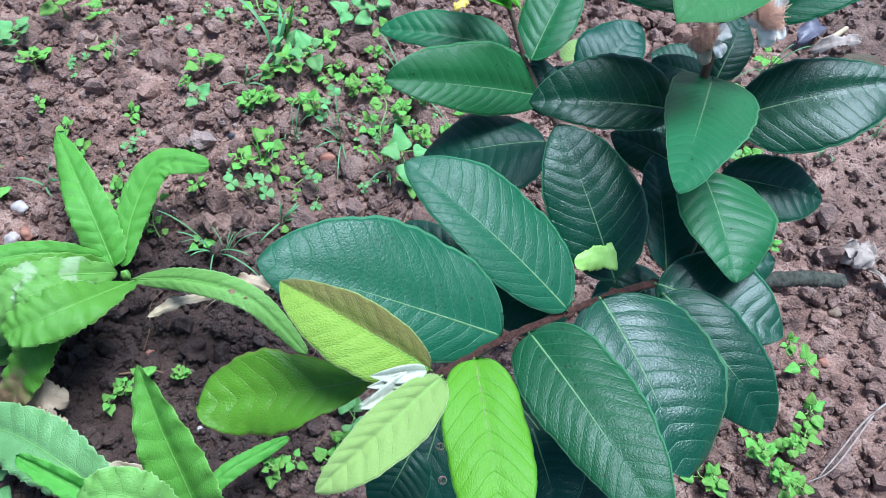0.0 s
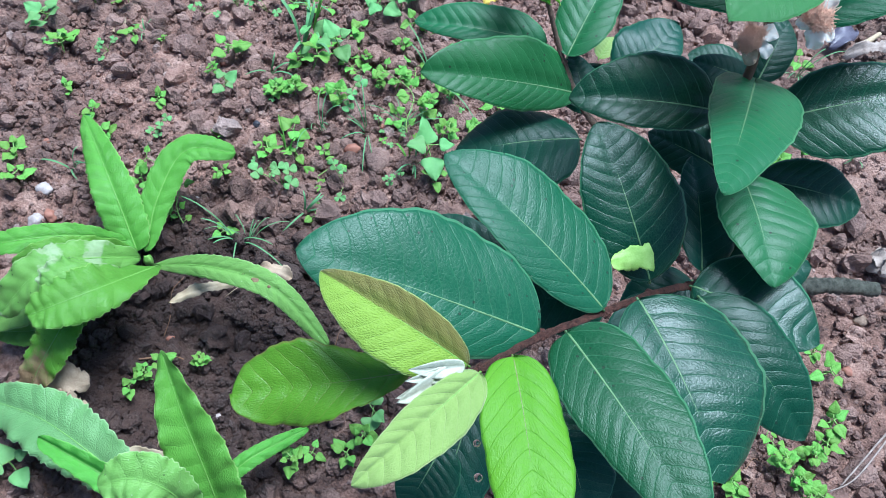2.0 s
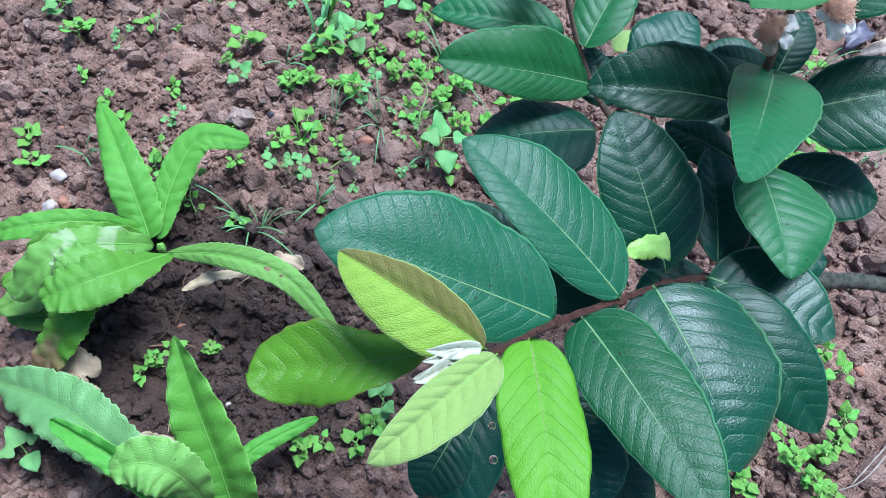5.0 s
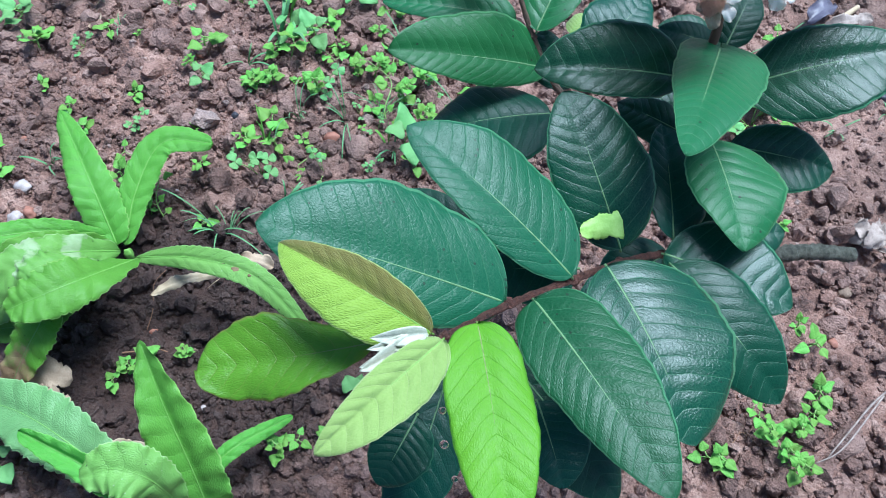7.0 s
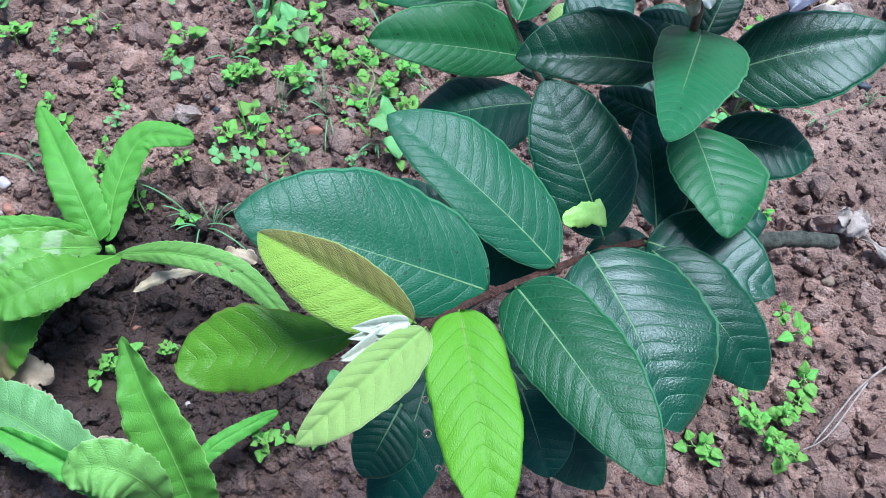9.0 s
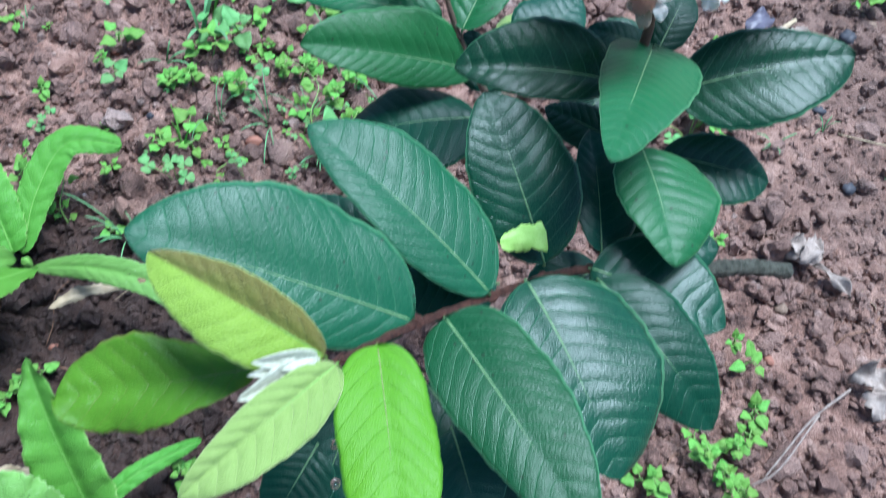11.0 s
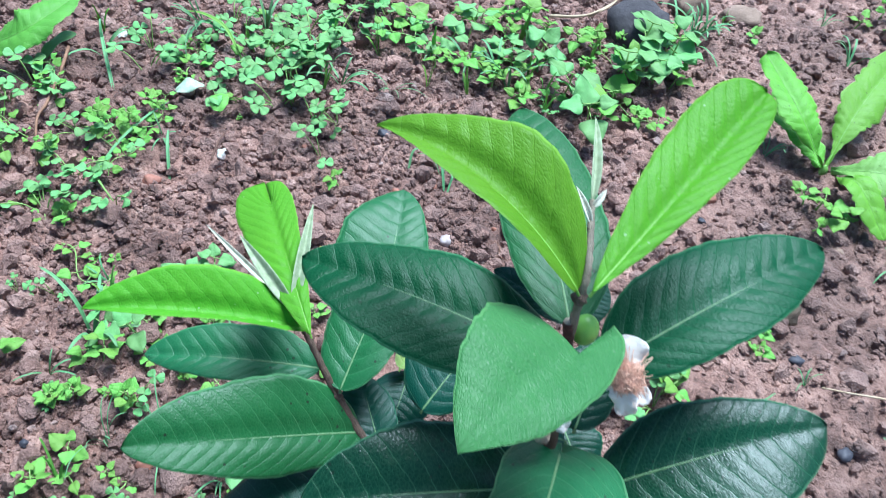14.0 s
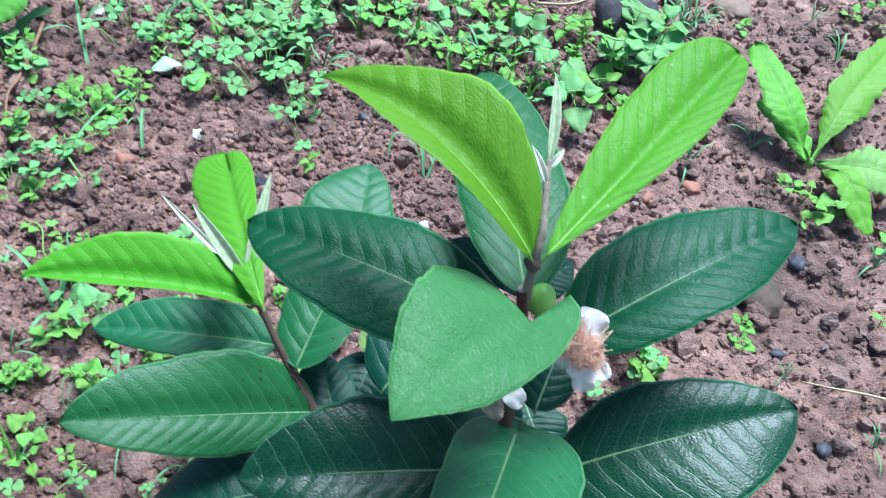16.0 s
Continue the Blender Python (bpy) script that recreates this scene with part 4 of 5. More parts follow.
# ---- lettuce rosettes ----
def long_leaf(parent, points, width, kind="lettuce", label="", teeth=30, tooth=0.16, up=(0, -0.3, 1), fold=10, seed=1, blunt=0.42, stalk=0.2, ruffle=0.1, widest=0.8):
    """A long toothed leaf that follows the given line."""
    inv = parent.matrix_world.inverted()
    pts = smooth_line([inv @ Vector(p) for p in points], 60)
    ln = sum((b - a).length for a, b in zip(pts, pts[1:]))
    me, top = blade_mesh("leaf", 1.0, width * 1.25, width * 1.25, [LEAF[kind], LEAF[kind]], 60, 15, arch=0, folds=(fold, fold), veins=max(6, int(ln / 0.012)), pleat=0.0018, slant=0.1, blunt=blunt,
                         widest=widest, teeth=teeth, tooth=tooth, stalk=stalk, ruffle=ruffle, wave=0.12, curl=0.15, seed=seed, thick=0.0006)
    co = np.empty(len(me.vertices) * 3)
    me.vertices.foreach_get("co", co)
    co = co.reshape(-1, 3)
    out = []
    for x, y, z in co:
        s = min(max(x, 0), 1) * 59
        k = min(int(s), 58)
        p = pts[k].lerp(pts[k + 1], s - k)
        d = (pts[k + 1] - pts[k]).normalized()
        side = Vector(up).cross(d).normalized()
        out.append(p + side * y + d.cross(side) * z)
    me.vertices.foreach_set("co", np.array([tuple(p) for p in out]).ravel())
    me.update()
    ob = part("leaf", me, parent, label)
    mid = [Vector(out[i * 15 + 7]) + Vector((0, 0, 0.0002)) for i in range(0, 60, 3)]
    n = len(mid)
    part("midrib", tube_mesh("midrib", mid, [max(0.0006 * (1 - i / n), 0.0002) for i in range(n)], RIB_LETTUCE, 6), ob)
    return ob


def rosette(at, label):
    ob = tagged(new("lettuce_plant"), label, "lettuce", "lettuce plants in the bed")
    ob.location = at
    bpy.context.view_layer.update()
    part("crown", stone_mesh("crown", (0.0038, 0.0038, 0.007), RIB_LETTUCE, 4, 0.3), ob, "pale green crown at soil level")
    return ob


r = rosette((-0.2296, 0.3131, 0.012), "leafy lettuce rosette with long toothed bright green leaves")
long_leaf(r, [(-0.2379, 0.3156, 0.02), (-0.2667, 0.3593, 0.045), (-0.3121, 0.4227, 0.05)], 0.0155, seed=1, stalk=0, widest=0.6, blunt=0.55, ruffle=0.05)
long_leaf(r, [(-0.2311, 0.3168, 0.02), (-0.2294, 0.3579, 0.04), (-0.2145, 0.3996, 0.055), (-0.1735, 0.4054, 0.055)], 0.012, seed=2, stalk=0.1, widest=0.9, blunt=0.35, ruffle=0.05)
long_leaf(r, [(-0.2209, 0.3068, 0.02), (-0.1637, 0.2988, 0.05), (-0.1115, 0.2887, 0.05), (-0.0646, 0.2602, 0.02)], 0.0094, "lettuce_pale", "pale spotted lettuce leaf", seed=3, ruffle=0.03)
long_leaf(r, [(-0.2426, 0.3229, 0.02), (-0.2795, 0.3064, 0.05), (-0.3225, 0.2872, 0.06), (-0.3495, 0.2778, 0.05)], 0.0095, seed=4)
long_leaf(r, [(-0.23, 0.3064, 0.03), (-0.2562, 0.276, 0.075), (-0.2781, 0.253, 0.085), (-0.3034, 0.228, 0.06)], 0.0155, "lettuce_scar", "pale curled lettuce leaf with a torn scar", seed=5)
long_leaf(r, [(-0.2126, 0.299, 0.035), (-0.2248, 0.2552, 0.085), (-0.2482, 0.2317, 0.095), (-0.2682, 0.2209, 0.09)], 0.017, seed=6)
long_leaf(r, [(-0.2567, 0.2544, 0.05), (-0.2568, 0.2221, 0.06), (-0.27, 0.2006, 0.04), (-0.2834, 0.1832, 0.012)], 0.0145, "lettuce_brown", seed=7, label="green lettuce leaf with a browned tip")
long_leaf(r, [(-0.2463, 0.2903, 0.02), (-0.2822, 0.2546, 0.04), (-0.3286, 0.2272, 0.03)], 0.013, "lettuce_pale", seed=8)
long_leaf(r, [(-0.2432, 0.3174, 0.02), (-0.2663, 0.291, 0.06), (-0.2864, 0.2708, 0.075), (-0.3074, 0.2554, 0.05)], 0.011, seed=41, fold=30)
long_leaf(r, [(-0.241, 0.2916, 0.04), (-0.2396, 0.2665, 0.09), (-0.2569, 0.2493, 0.1), (-0.2658, 0.2381, 0.092)], 0.0125, "lettuce_scar", "pale curled lettuce leaf with white scars", seed=42, fold=-20, ruffle=0.2)
long_leaf(r, [(-0.2453, 0.3089, 0.02), (-0.2855, 0.2787, 0.03), (-0.327, 0.2446, 0.04)], 0.014, seed=43, ruffle=0.15)
long_leaf(r, [(-0.2412, 0.2964, 0.02), (-0.2801, 0.2418, 0.02), (-0.3283, 0.2298, 0.012)], 0.012, seed=9)

for x, y, z, q in ((-0.1285, 0.2925, 0.0535, 0.0028), (-0.1385, 0.2962, 0.0535, 0.0016), (-0.1165, 0.289, 0.0525, 0.0013)):
    part("brown_spot", stone_mesh("brown_spot", (q, q * 0.8, 0.0007), SPOT, int(q * 1e4), 0.4), r, "round brown spot on a leaf", r.matrix_world.inverted() @ Matrix.Translation((x, y, z)))

r = rosette((-0.1315, 0.1172, 0.012), "leafy lettuce rosette with an upright bright green leaf")
long_leaf(r, [(-0.1073, 0.114, 0.04), (-0.120, 0.1368, 0.07), (-0.1404, 0.1683, 0.10), (-0.160, 0.2016, 0.12)], 0.0205, seed=11, up=(0.2, -0.67, 0.74), stalk=0, widest=0.45, blunt=0.62, tooth=0.1, ruffle=0.08, fold=26)
long_leaf(r, [(-0.163, 0.1192, 0.03), (-0.2078, 0.1425, 0.055), (-0.2525, 0.1613, 0.05), (-0.3069, 0.1737, 0.03)], 0.0205, "lettuce_grey", "grey-green broad lettuce leaf", seed=12)
long_leaf(r, [(-0.14, 0.1058, 0.06), (-0.1745, 0.1204, 0.09), (-0.2253, 0.1377, 0.1)], 0.011, seed=13, fold=45)
long_leaf(r, [(-0.1227, 0.1119, 0.05), (-0.1373, 0.1195, 0.09), (-0.1592, 0.1213, 0.1), (-0.1801, 0.1142, 0.095)], 0.016, "lettuce_pale", seed=14)
long_leaf(r, [(-0.1234, 0.131, 0.02), (-0.104, 0.1584, 0.03), (-0.0661, 0.1926, 0.02)], 0.0062, seed=15)

r = rosette((0.5426, 0.8431, 0.012), "small lettuce plant with pale toothed leaves with insect holes")
long_leaf(r, [(0.5402, 0.8439, 0.015), (0.514, 0.8865, 0.05), (0.4868, 0.9672, 0.07)], 0.02, "lettuce_bitten", seed=21, teeth=11, tooth=0.3, stalk=1.4, widest=1.0)
long_leaf(r, [(0.5434, 0.8444, 0.015), (0.5857, 0.9072, 0.05), (0.6782, 1.021, 0.07)], 0.022, "lettuce_bitten", seed=22, teeth=12, tooth=0.3, stalk=1.4, widest=1.0)
long_leaf(r, [(0.5476, 0.8255, 0.02), (0.558, 0.798, 0.035), (0.578, 0.745, 0.012)], 0.015, "lettuce_bitten", seed=23, teeth=7, tooth=0.3, stalk=0.6, widest=1.1)
long_leaf(r, [(0.5448, 0.8349, 0.02), (0.5845, 0.8138, 0.04), (0.6465, 0.8035, 0.03)], 0.024, "lettuce_pale", seed=24, teeth=9, tooth=0.3, stalk=0.8, widest=1.0)
long_leaf(r, [(0.5393, 0.847, 0.012), (0.5311, 0.8777, 0.02), (0.4984, 0.9241, 0.025)], 0.012, "lettuce_bitten", seed=25, teeth=14, tooth=0.2)

r = rosette((-0.3949, 0.9324, 0.01), "young lettuce plant with a toothed leaf")
long_leaf(r, [(-0.3848, 0.9262, 0.015), (-0.3221, 0.9223, 0.05), (-0.2797, 0.9845, 0.06)], 0.02, seed=31, teeth=16, tooth=0.2)


# ---- weeds ----
def small_leaf_mesh(name, length, width, kind, seed, heart=0.0, fold=8):
    return blade_mesh(name, length, width, width, [LEAF[kind], LEAF[kind]], 20, 11, arch=0.04, folds=(fold, fold), veins=6, pleat=0.0005, b0=0.46, b1=0.95, notch=heart, wave=0.16, curl=0.14, thick=0.0003, seed=seed, widest=0.78, rag=0.03)[0]


def weed_proto(name, label, category, seed, pairs, leaf, height, kind, splay=30, group="", heart=0.0, width=0.42):
    """A seedling: a stem with pairs of oval leaves on short stalks."""
    rng = random.Random(seed)
    ob = tagged(new(name), label, category, group)
    top = Vector((rng.uniform(-0.2, 0.2) * height, rng.uniform(-0.2, 0.2) * height, height))
    part("stem", tube_mesh("stem", smooth_line([(0, 0, -0.006), top * 0.5 + Vector((0.001, 0.001, 0)), top], 8), [0.0011 - 0.00006 * i for i in range(8)], WEED_STEM, 6), ob)
    for k in range(pairs):
        at = top * (0.35 + 0.65 * (k + 1) / pairs)
        turn = k * 90 + rng.uniform(-25, 25)
        for s in (0, 180):
            ln = leaf * rng.uniform(0.7, 1.15) * (1 - 0.12 * k)
            me = small_leaf_mesh("leaf", ln, ln * width * rng.uniform(0.85, 1.1), kind, seed * 31 + k * 7 + s, heart)
            an = turn + s + rng.uniform(-18, 18)
            d = Vector((math.cos(radians(an)), math.sin(radians(an)), 0))
            foot = at + d * leaf * 0.28 + Vector((0, 0, 0.001))
            part("stalk", tube_mesh("stalk", [at, foot], [0.0007, 0.0005], WEED_STEM, 5), ob)
            part("leaf", me, ob, "", Matrix.Translation(foot) @ pose(0, 0, 0, rng.uniform(-18, 18), -rng.uniform(-8, splay), an))
    return ob


def clover_proto(seed, stalks, leaf, height):
    rng = random.Random(seed)
    ob = tagged(new("wood_sorrel"), "small wood sorrel with heart-shaped green leaflets", "weed", "wood sorrel in the bed")
    for k in range(stalks):
        an, rad = rng.uniform(0, 6.28), rng.uniform(0.15, 1.0) * leaf * 3.6
        top = Vector((rad * math.cos(an), rad * math.sin(an), height * rng.uniform(0.6, 1.2)))
        part("stalk", tube_mesh("stalk", smooth_line([(0, 0, -0.004), top * 0.5 + Vector((0, 0, height * 0.2)), top], 6), [0.0006] * 6, WEED_STEM, 5), ob)
        turn = rng.uniform(0, 120)
        for j in range(3):
            ln = leaf * rng.uniform(0.75, 1.15)
            tuck = rng.uniform(-14, 18)
            me = blade_mesh("leaflet", ln, ln * 0.55, ln * 0.55, [LEAF["weed_cool"], LEAF["weed_cool"]], 14, 9, arch=rng.uniform(-0.08, 0.05), folds=(tuck, tuck), veins=4, pleat=0.0002, blunt=0.5, notch=0.26, widest=1.8, wave=0.1, curl=0.1, thick=0.0003, seed=seed + k * 3 + j)[0]
            part("leaflet", me, ob, "", Matrix.Translation(top) @ pose(0, 0, 0, rng.uniform(-18, 18), rng.uniform(-24, 20), turn + 120 * j + rng.uniform(-14, 14)))
    return ob


def grass_proto(seed, blades, length, width, kind, lean=0.8, label="tuft of thin pale grass blades"):
    rng = random.Random(seed)
    ob = tagged(new("grass_tuft"), label, "grass", "grass tufts in the bed")
    for k in range(blades):
        an, ln = rng.uniform(0, 6.28), length * rng.uniform(0.55, 1.1)
        d = Vector((math.cos(an), math.sin(an), 0))
        out = rng.uniform(0.3, 1.0) * lean
        pts = [Vector((0, 0, -0.004)), d * ln * 0.3 * out + Vector((0, 0, ln * 0.34)), d * ln * 0.68 * out + Vector((0, 0, ln * (0.66 - 0.22 * out))), d * ln * out + Vector((0, 0, ln * (0.82 - 0.5 * out)))]
        line = smooth_line(pts, 14)
        me = blade_mesh("blade", 1.0, width, width, [LEAF[kind], LEAF[kind]], 14, 5, arch=0, folds=(25, 25), veins=1, pleat=0.0, slant=0, blunt=0.35, curl=0, thick=0.0003, widest=0.7)[0]
        side = Vector((-d.y, d.x, 0))
        co = np.empty(len(me.vertices) * 3)
        me.vertices.foreach_get("co", co)
        new_co = []
        for x, y, z in co.reshape(-1, 3):
            s = min(max(x, 0), 1) * 13
            q = min(int(s), 12)
            new_co.append(tuple(line[q].lerp(line[q + 1], s - q) + side * y + Vector((0, 0, z))))
        me.vertices.foreach_set("co", np.array(new_co).ravel())
        me.update()
        part("blade", me, ob)
    return ob


def runner_proto(seed, length):
    """A weed that creeps: a thin stem along the soil with leaves at its nodes."""
    rng = random.Random(seed)
    ob = tagged(new("creeping_stem_weed"), "creeping weed with small round leaves along a thin stem", "weed", "weeds on creeping stems")
    line = smooth_line([(0, 0, -0.002), (length * 0.3, rng.uniform(-1, 1) * length * 0.1, 0.010), (length * 0.65, rng.uniform(-1, 1) * length * 0.15, 0.008), (length, rng.uniform(-1, 1) * length * 0.2, 0.014)], 22)
    part("stem", tube_mesh("stem", line, [0.0008 - 0.00002 * i for i in range(22)], WEED_STEM, 5), ob)
    for k in range(3, 22, 3):
        for side in (70, -70):
            if rng.random() < 0.2:
                continue
            ln = rng.uniform(0.008, 0.014)
            d = line[k] - line[k - 1]
            an = math.degrees(math.atan2(d.y, d.x)) + side + rng.uniform(-25, 25)
            foot = line[k] + Vector((math.cos(radians(an)), math.sin(radians(an)), 0.5)) * 0.005
            part("stalk", tube_mesh("stalk", [line[k], foot], [0.0005, 0.0004], WEED_STEM, 5), ob)
            part("leaf", small_leaf_mesh("leaf", ln, ln * 0.46, "weed", seed * 17 + k + side, 0.0), ob, "", Matrix.Translation(foot) @ pose(0, 0, 0, rng.uniform(-25, 25), rng.uniform(-25, 10), an))
    return ob


SEEDLING = [weed_proto("weed_seedling", "small seedling with bright green oval leaves", "weed", 40 + i, 2 + i % 2, 0.016, 0.016, "weed", group="seedlings in the bed") for i in range(4)]
BROAD = [weed_proto("broadleaf_weed", "broad-leaved weed with soft green pointed leaves", "weed", 60 + i, 2 + i % 2, 0.024 + 0.003 * (i % 3), 0.028 + 0.004 * i, ("weed", "weed_cool", "weed_cool", "weed", "weed_cool")[i], group="broad-leaved weeds", width=0.46 + 0.04 * (i % 3)) for i in range(5)]
CLUSTER = [weed_proto("creeping_weed", "low creeping weed with many tiny bright leaves", "weed", 80 + i, 4, 0.011, 0.024, "weed", group="creeping weeds", width=0.5) for i in range(3)]
RUNNER = [runner_proto(140 + i, 0.07 + 0.02 * i) for i in range(3)]
SORREL = [clover_proto(100 + i, 3 + i, 0.0095, 0.025) for i in range(4)]
TUFT = [grass_proto(120, 7, 0.075, 0.0017, "grass", 1.0), grass_proto(121, 5, 0.05, 0.0012, "grass", 0.9), grass_proto(122, 7, 0.075, 0.0007, "grass", 1.0, "tuft of fine green grass blades"), grass_proto(123, 4, 0.06, 0.0017, "weed", 0.3, "upright yellow-green grass sprout")]
used = set()
chance = random.Random(8)


def put(kinds, x, y, size=1.0, which=None):
    ob = kinds[which] if which is not None else chance.choice(kinds)
    m = Matrix.Translation((x, y, on_soil(x, y) + 0.001)) @ pose(0, 0, 0, chance.uniform(-18, 18), chance.uniform(-18, 18), chance.uniform(0, 360))
    sc = size * chance.uniform(0.8, 1.2)
    if ob.name in used:
        ob = copy_thing(ob, m)
    else:
        used.add(ob.name)
        ob.matrix_basis = m
    ob.scale = (sc, sc, sc)


put(BROAD, -0.402, 0.551, 0.9)
put(SEEDLING, -0.381, 0.522, 1)
put(BROAD, -0.374, 0.591, 0.8)
put(BROAD, -0.335, 0.587, 0.7)
put(TUFT, -0.311, 0.558, 0.6, 1)
put(SEEDLING, -0.317, 0.549, 0.7)
put(SEEDLING, -0.225, 0.545, 1.1)
put(BROAD, -0.217, 0.504, 0.55)
put(CLUSTER, -0.230, 0.519, 0.6)
put(SEEDLING, -0.360, 0.473, 0.7)
put(SEEDLING, -0.329, 0.459, 0.6)
put(SEEDLING, -0.307, 0.434, 0.8)
put(SEEDLING, -0.266, 0.397, 0.8)
put(RUNNER, -0.212, 0.355, 0.9)
put(SEEDLING, -0.198, 0.411, 0.6)
put(SEEDLING, -0.278, 0.482, 0.8)
put(SEEDLING, -0.380, 0.398, 0.9)
put(SEEDLING, -0.371, 0.375, 0.8)
put(TUFT, -0.325, 0.395, 0.7, 1)
put(TUFT, -0.159, 0.577, 1.1, 0)
put(TUFT, -0.159, 0.632, 0.9, 1)
put(BROAD, -0.136, 0.575, 0.65)
put(BROAD, -0.116, 0.575, 0.75)
put(BROAD, -0.141, 0.548, 0.6)
put(BROAD, -0.089, 0.638, 0.8)
put(BROAD, -0.070, 0.650, 0.8)
put(SEEDLING, -0.055, 0.626, 0.9)
put(SEEDLING, -0.106, 0.600, 0.9)
put(SEEDLING, -0.164, 0.511, 1)
put(CLUSTER, -0.151, 0.514, 0.9)
put(CLUSTER, -0.107, 0.515, 1.1)
put(CLUSTER, -0.076, 0.546, 0.9)
put(CLUSTER, -0.058, 0.542, 0.8)
put(SEEDLING, -0.057, 0.501, 0.9)
put(CLUSTER, -0.023, 0.514, 0.9)
put(CLUSTER, -0.008, 0.541, 1)
put(CLUSTER, -0.006, 0.487, 1.1)
put(BROAD, -0.018, 0.458, 0.8)
put(SEEDLING, -0.006, 0.432, 0.9)
put(TUFT, -0.025, 0.451, 0.8, 1)
put(TUFT, -0.118, 0.479, 0.8, 2)
put(BROAD, -0.143, 0.468, 0.65)
put(SEEDLING, -0.132, 0.444, 0.9)
put(SEEDLING, -0.164, 0.441, 0.8)
put(SORREL, -0.140, 0.413, 0.9)
put(TUFT, -0.168, 0.355, 0.8, 2)
put(TUFT, -0.158, 0.354, 0.6, 2)
put(SEEDLING, -0.184, 0.361, 0.7)
put(SEEDLING, -0.231, 0.365, 0.7)
put(SORREL, -0.085, 0.421, 0.5)
put(TUFT, -0.115, 0.391, 0.9, 1)
put(CLUSTER, -0.213, 0.222, 1.0)
put(SEEDLING, -0.218, 0.209, 0.7)
put(CLUSTER, -0.171, 0.241, 0.7)
put(SEEDLING, -0.204, 0.235, 0.8)
put(CLUSTER, -0.071, 0.166, 1.1)
put(SEEDLING, -0.062, 0.179, 0.8)
put(CLUSTER, -0.025, 0.202, 1.1)
put(BROAD, -0.020, 0.217, 0.6)
put(SEEDLING, -0.036, 0.183, 0.7)
put(BROAD, -0.272, 0.129, 0.6)
put(SEEDLING, 0.345, 0.335, 0.7)
put(SEEDLING, 0.348, 0.315, 0.9)
put(SEEDLING, 0.351, 0.268, 1.0)
put(SEEDLING, 0.343, 0.253, 0.9)
put(CLUSTER, 0.306, 0.226, 1.0)
put(CLUSTER, 0.320, 0.219, 1.0)
put(CLUSTER, 0.335, 0.244, 0.8)
put(SEEDLING, 0.267, 0.203, 0.9)
put(CLUSTER, 0.321, 0.206, 0.9)
put(SEEDLING, 0.044, 0.537, 0.9)
put(CLUSTER, 0.025, 0.506, 0.9)
put(SEEDLING, 0.024, 0.607, 0.9)
put(SEEDLING, 0.350, 0.656, 0.9)
put(TUFT, 0.345, 0.640, 0.9, 2)
put(SEEDLING, 0.336, 0.537, 0.8)
put(SORREL, 0.313, 0.540, 0.9)
put(CLUSTER, 0.307, 0.518, 1.0)
put(TUFT, 0.392, 0.541, 0.7, 1)
put(SEEDLING, 0.326, 0.427, 0.6)
put(SEEDLING, 0.508, 0.756, 0.9)
put(SEEDLING, 0.550, 0.769, 0.9)
put(TUFT, 0.450, 0.570, 0.5, 1)
put(SEEDLING, 0.257, 0.207, 0.8)
put(RUNNER, -0.269, 0.838, 1.1)
put(SORREL, -0.242, 0.816, 1.1)
put(CLUSTER, -0.223, 0.819, 1.2)
put(RUNNER, -0.207, 0.804, 1.0)
put(CLUSTER, -0.253, 0.776, 1.1)
put(SORREL, -0.231, 0.759, 1.2)
put(RUNNER, -0.207, 0.767, 1.1)
put(SORREL, -0.190, 0.794, 1.1)
put(CLUSTER, -0.199, 0.831, 1.1)
put(RUNNER, -0.234, 0.739, 1.0)
put(SORREL, -0.246, 0.715, 0.9)
put(RUNNER, -0.221, 0.679, 1.0)
put(SORREL, -0.184, 0.729, 1.0)
put(SEEDLING, -0.218, 0.708, 0.9)
put(CLUSTER, -0.173, 0.849, 0.9)
put(SEEDLING, -0.184, 0.870, 1)
put(SORREL, -0.208, 0.971, 1)
put(SORREL, -0.172, 0.974, 1)
put(SORREL, -0.159, 0.960, 1)
put(SORREL, -0.205, 0.931, 1)
put(CLUSTER, -0.167, 0.907, 0.8)
put(BROAD, -0.111, 0.873, 0.55)
put(SEEDLING, -0.095, 0.880, 0.8)
put(SORREL, -0.121, 0.915, 1.0)
put(SORREL, -0.079, 0.953, 1.3)
put(SORREL, -0.055, 0.941, 1.3)
put(SORREL, -0.038, 0.971, 1.3)
put(SORREL, -0.069, 0.987, 1.2)
put(SORREL, -0.028, 0.989, 1.2)
put(SORREL, -0.039, 0.899, 1.1)
put(SORREL, -0.030, 0.920, 1.1)
put(SORREL, -0.052, 0.887, 1.0)
put(SORREL, -0.010, 0.870, 1.2)
put(SORREL, 0.014, 0.869, 1.1)
put(SORREL, 0.004, 0.814, 1.1)
put(SEEDLING, 0.026, 0.775, 0.9)
put(SORREL, -0.057, 1.012, 1.2)
put(SORREL, -0.108, 1.003, 1.2)
put(SORREL, -0.005, 1.016, 1.2)
put(TUFT, -0.087, 1.030, 1.2, 0)
put(TUFT, -0.008, 0.944, 1.3, 1)
put(TUFT, 0.012, 0.937, 1.1, 1)
put(TUFT, -0.157, 1.017, 1.2, 2)
put(TUFT, -0.257, 0.954, 1.2, 1)
put(TUFT, -0.160, 0.824, 0.8, 1)
put(CLUSTER, -0.340, 0.971, 1.2)
put(SORREL, -0.308, 0.883, 1.2)
put(CLUSTER, -0.290, 0.867, 1.2)
put(BROAD, 0.100, 1.041, 0.8)
put(BROAD, 0.128, 1.023, 0.8)
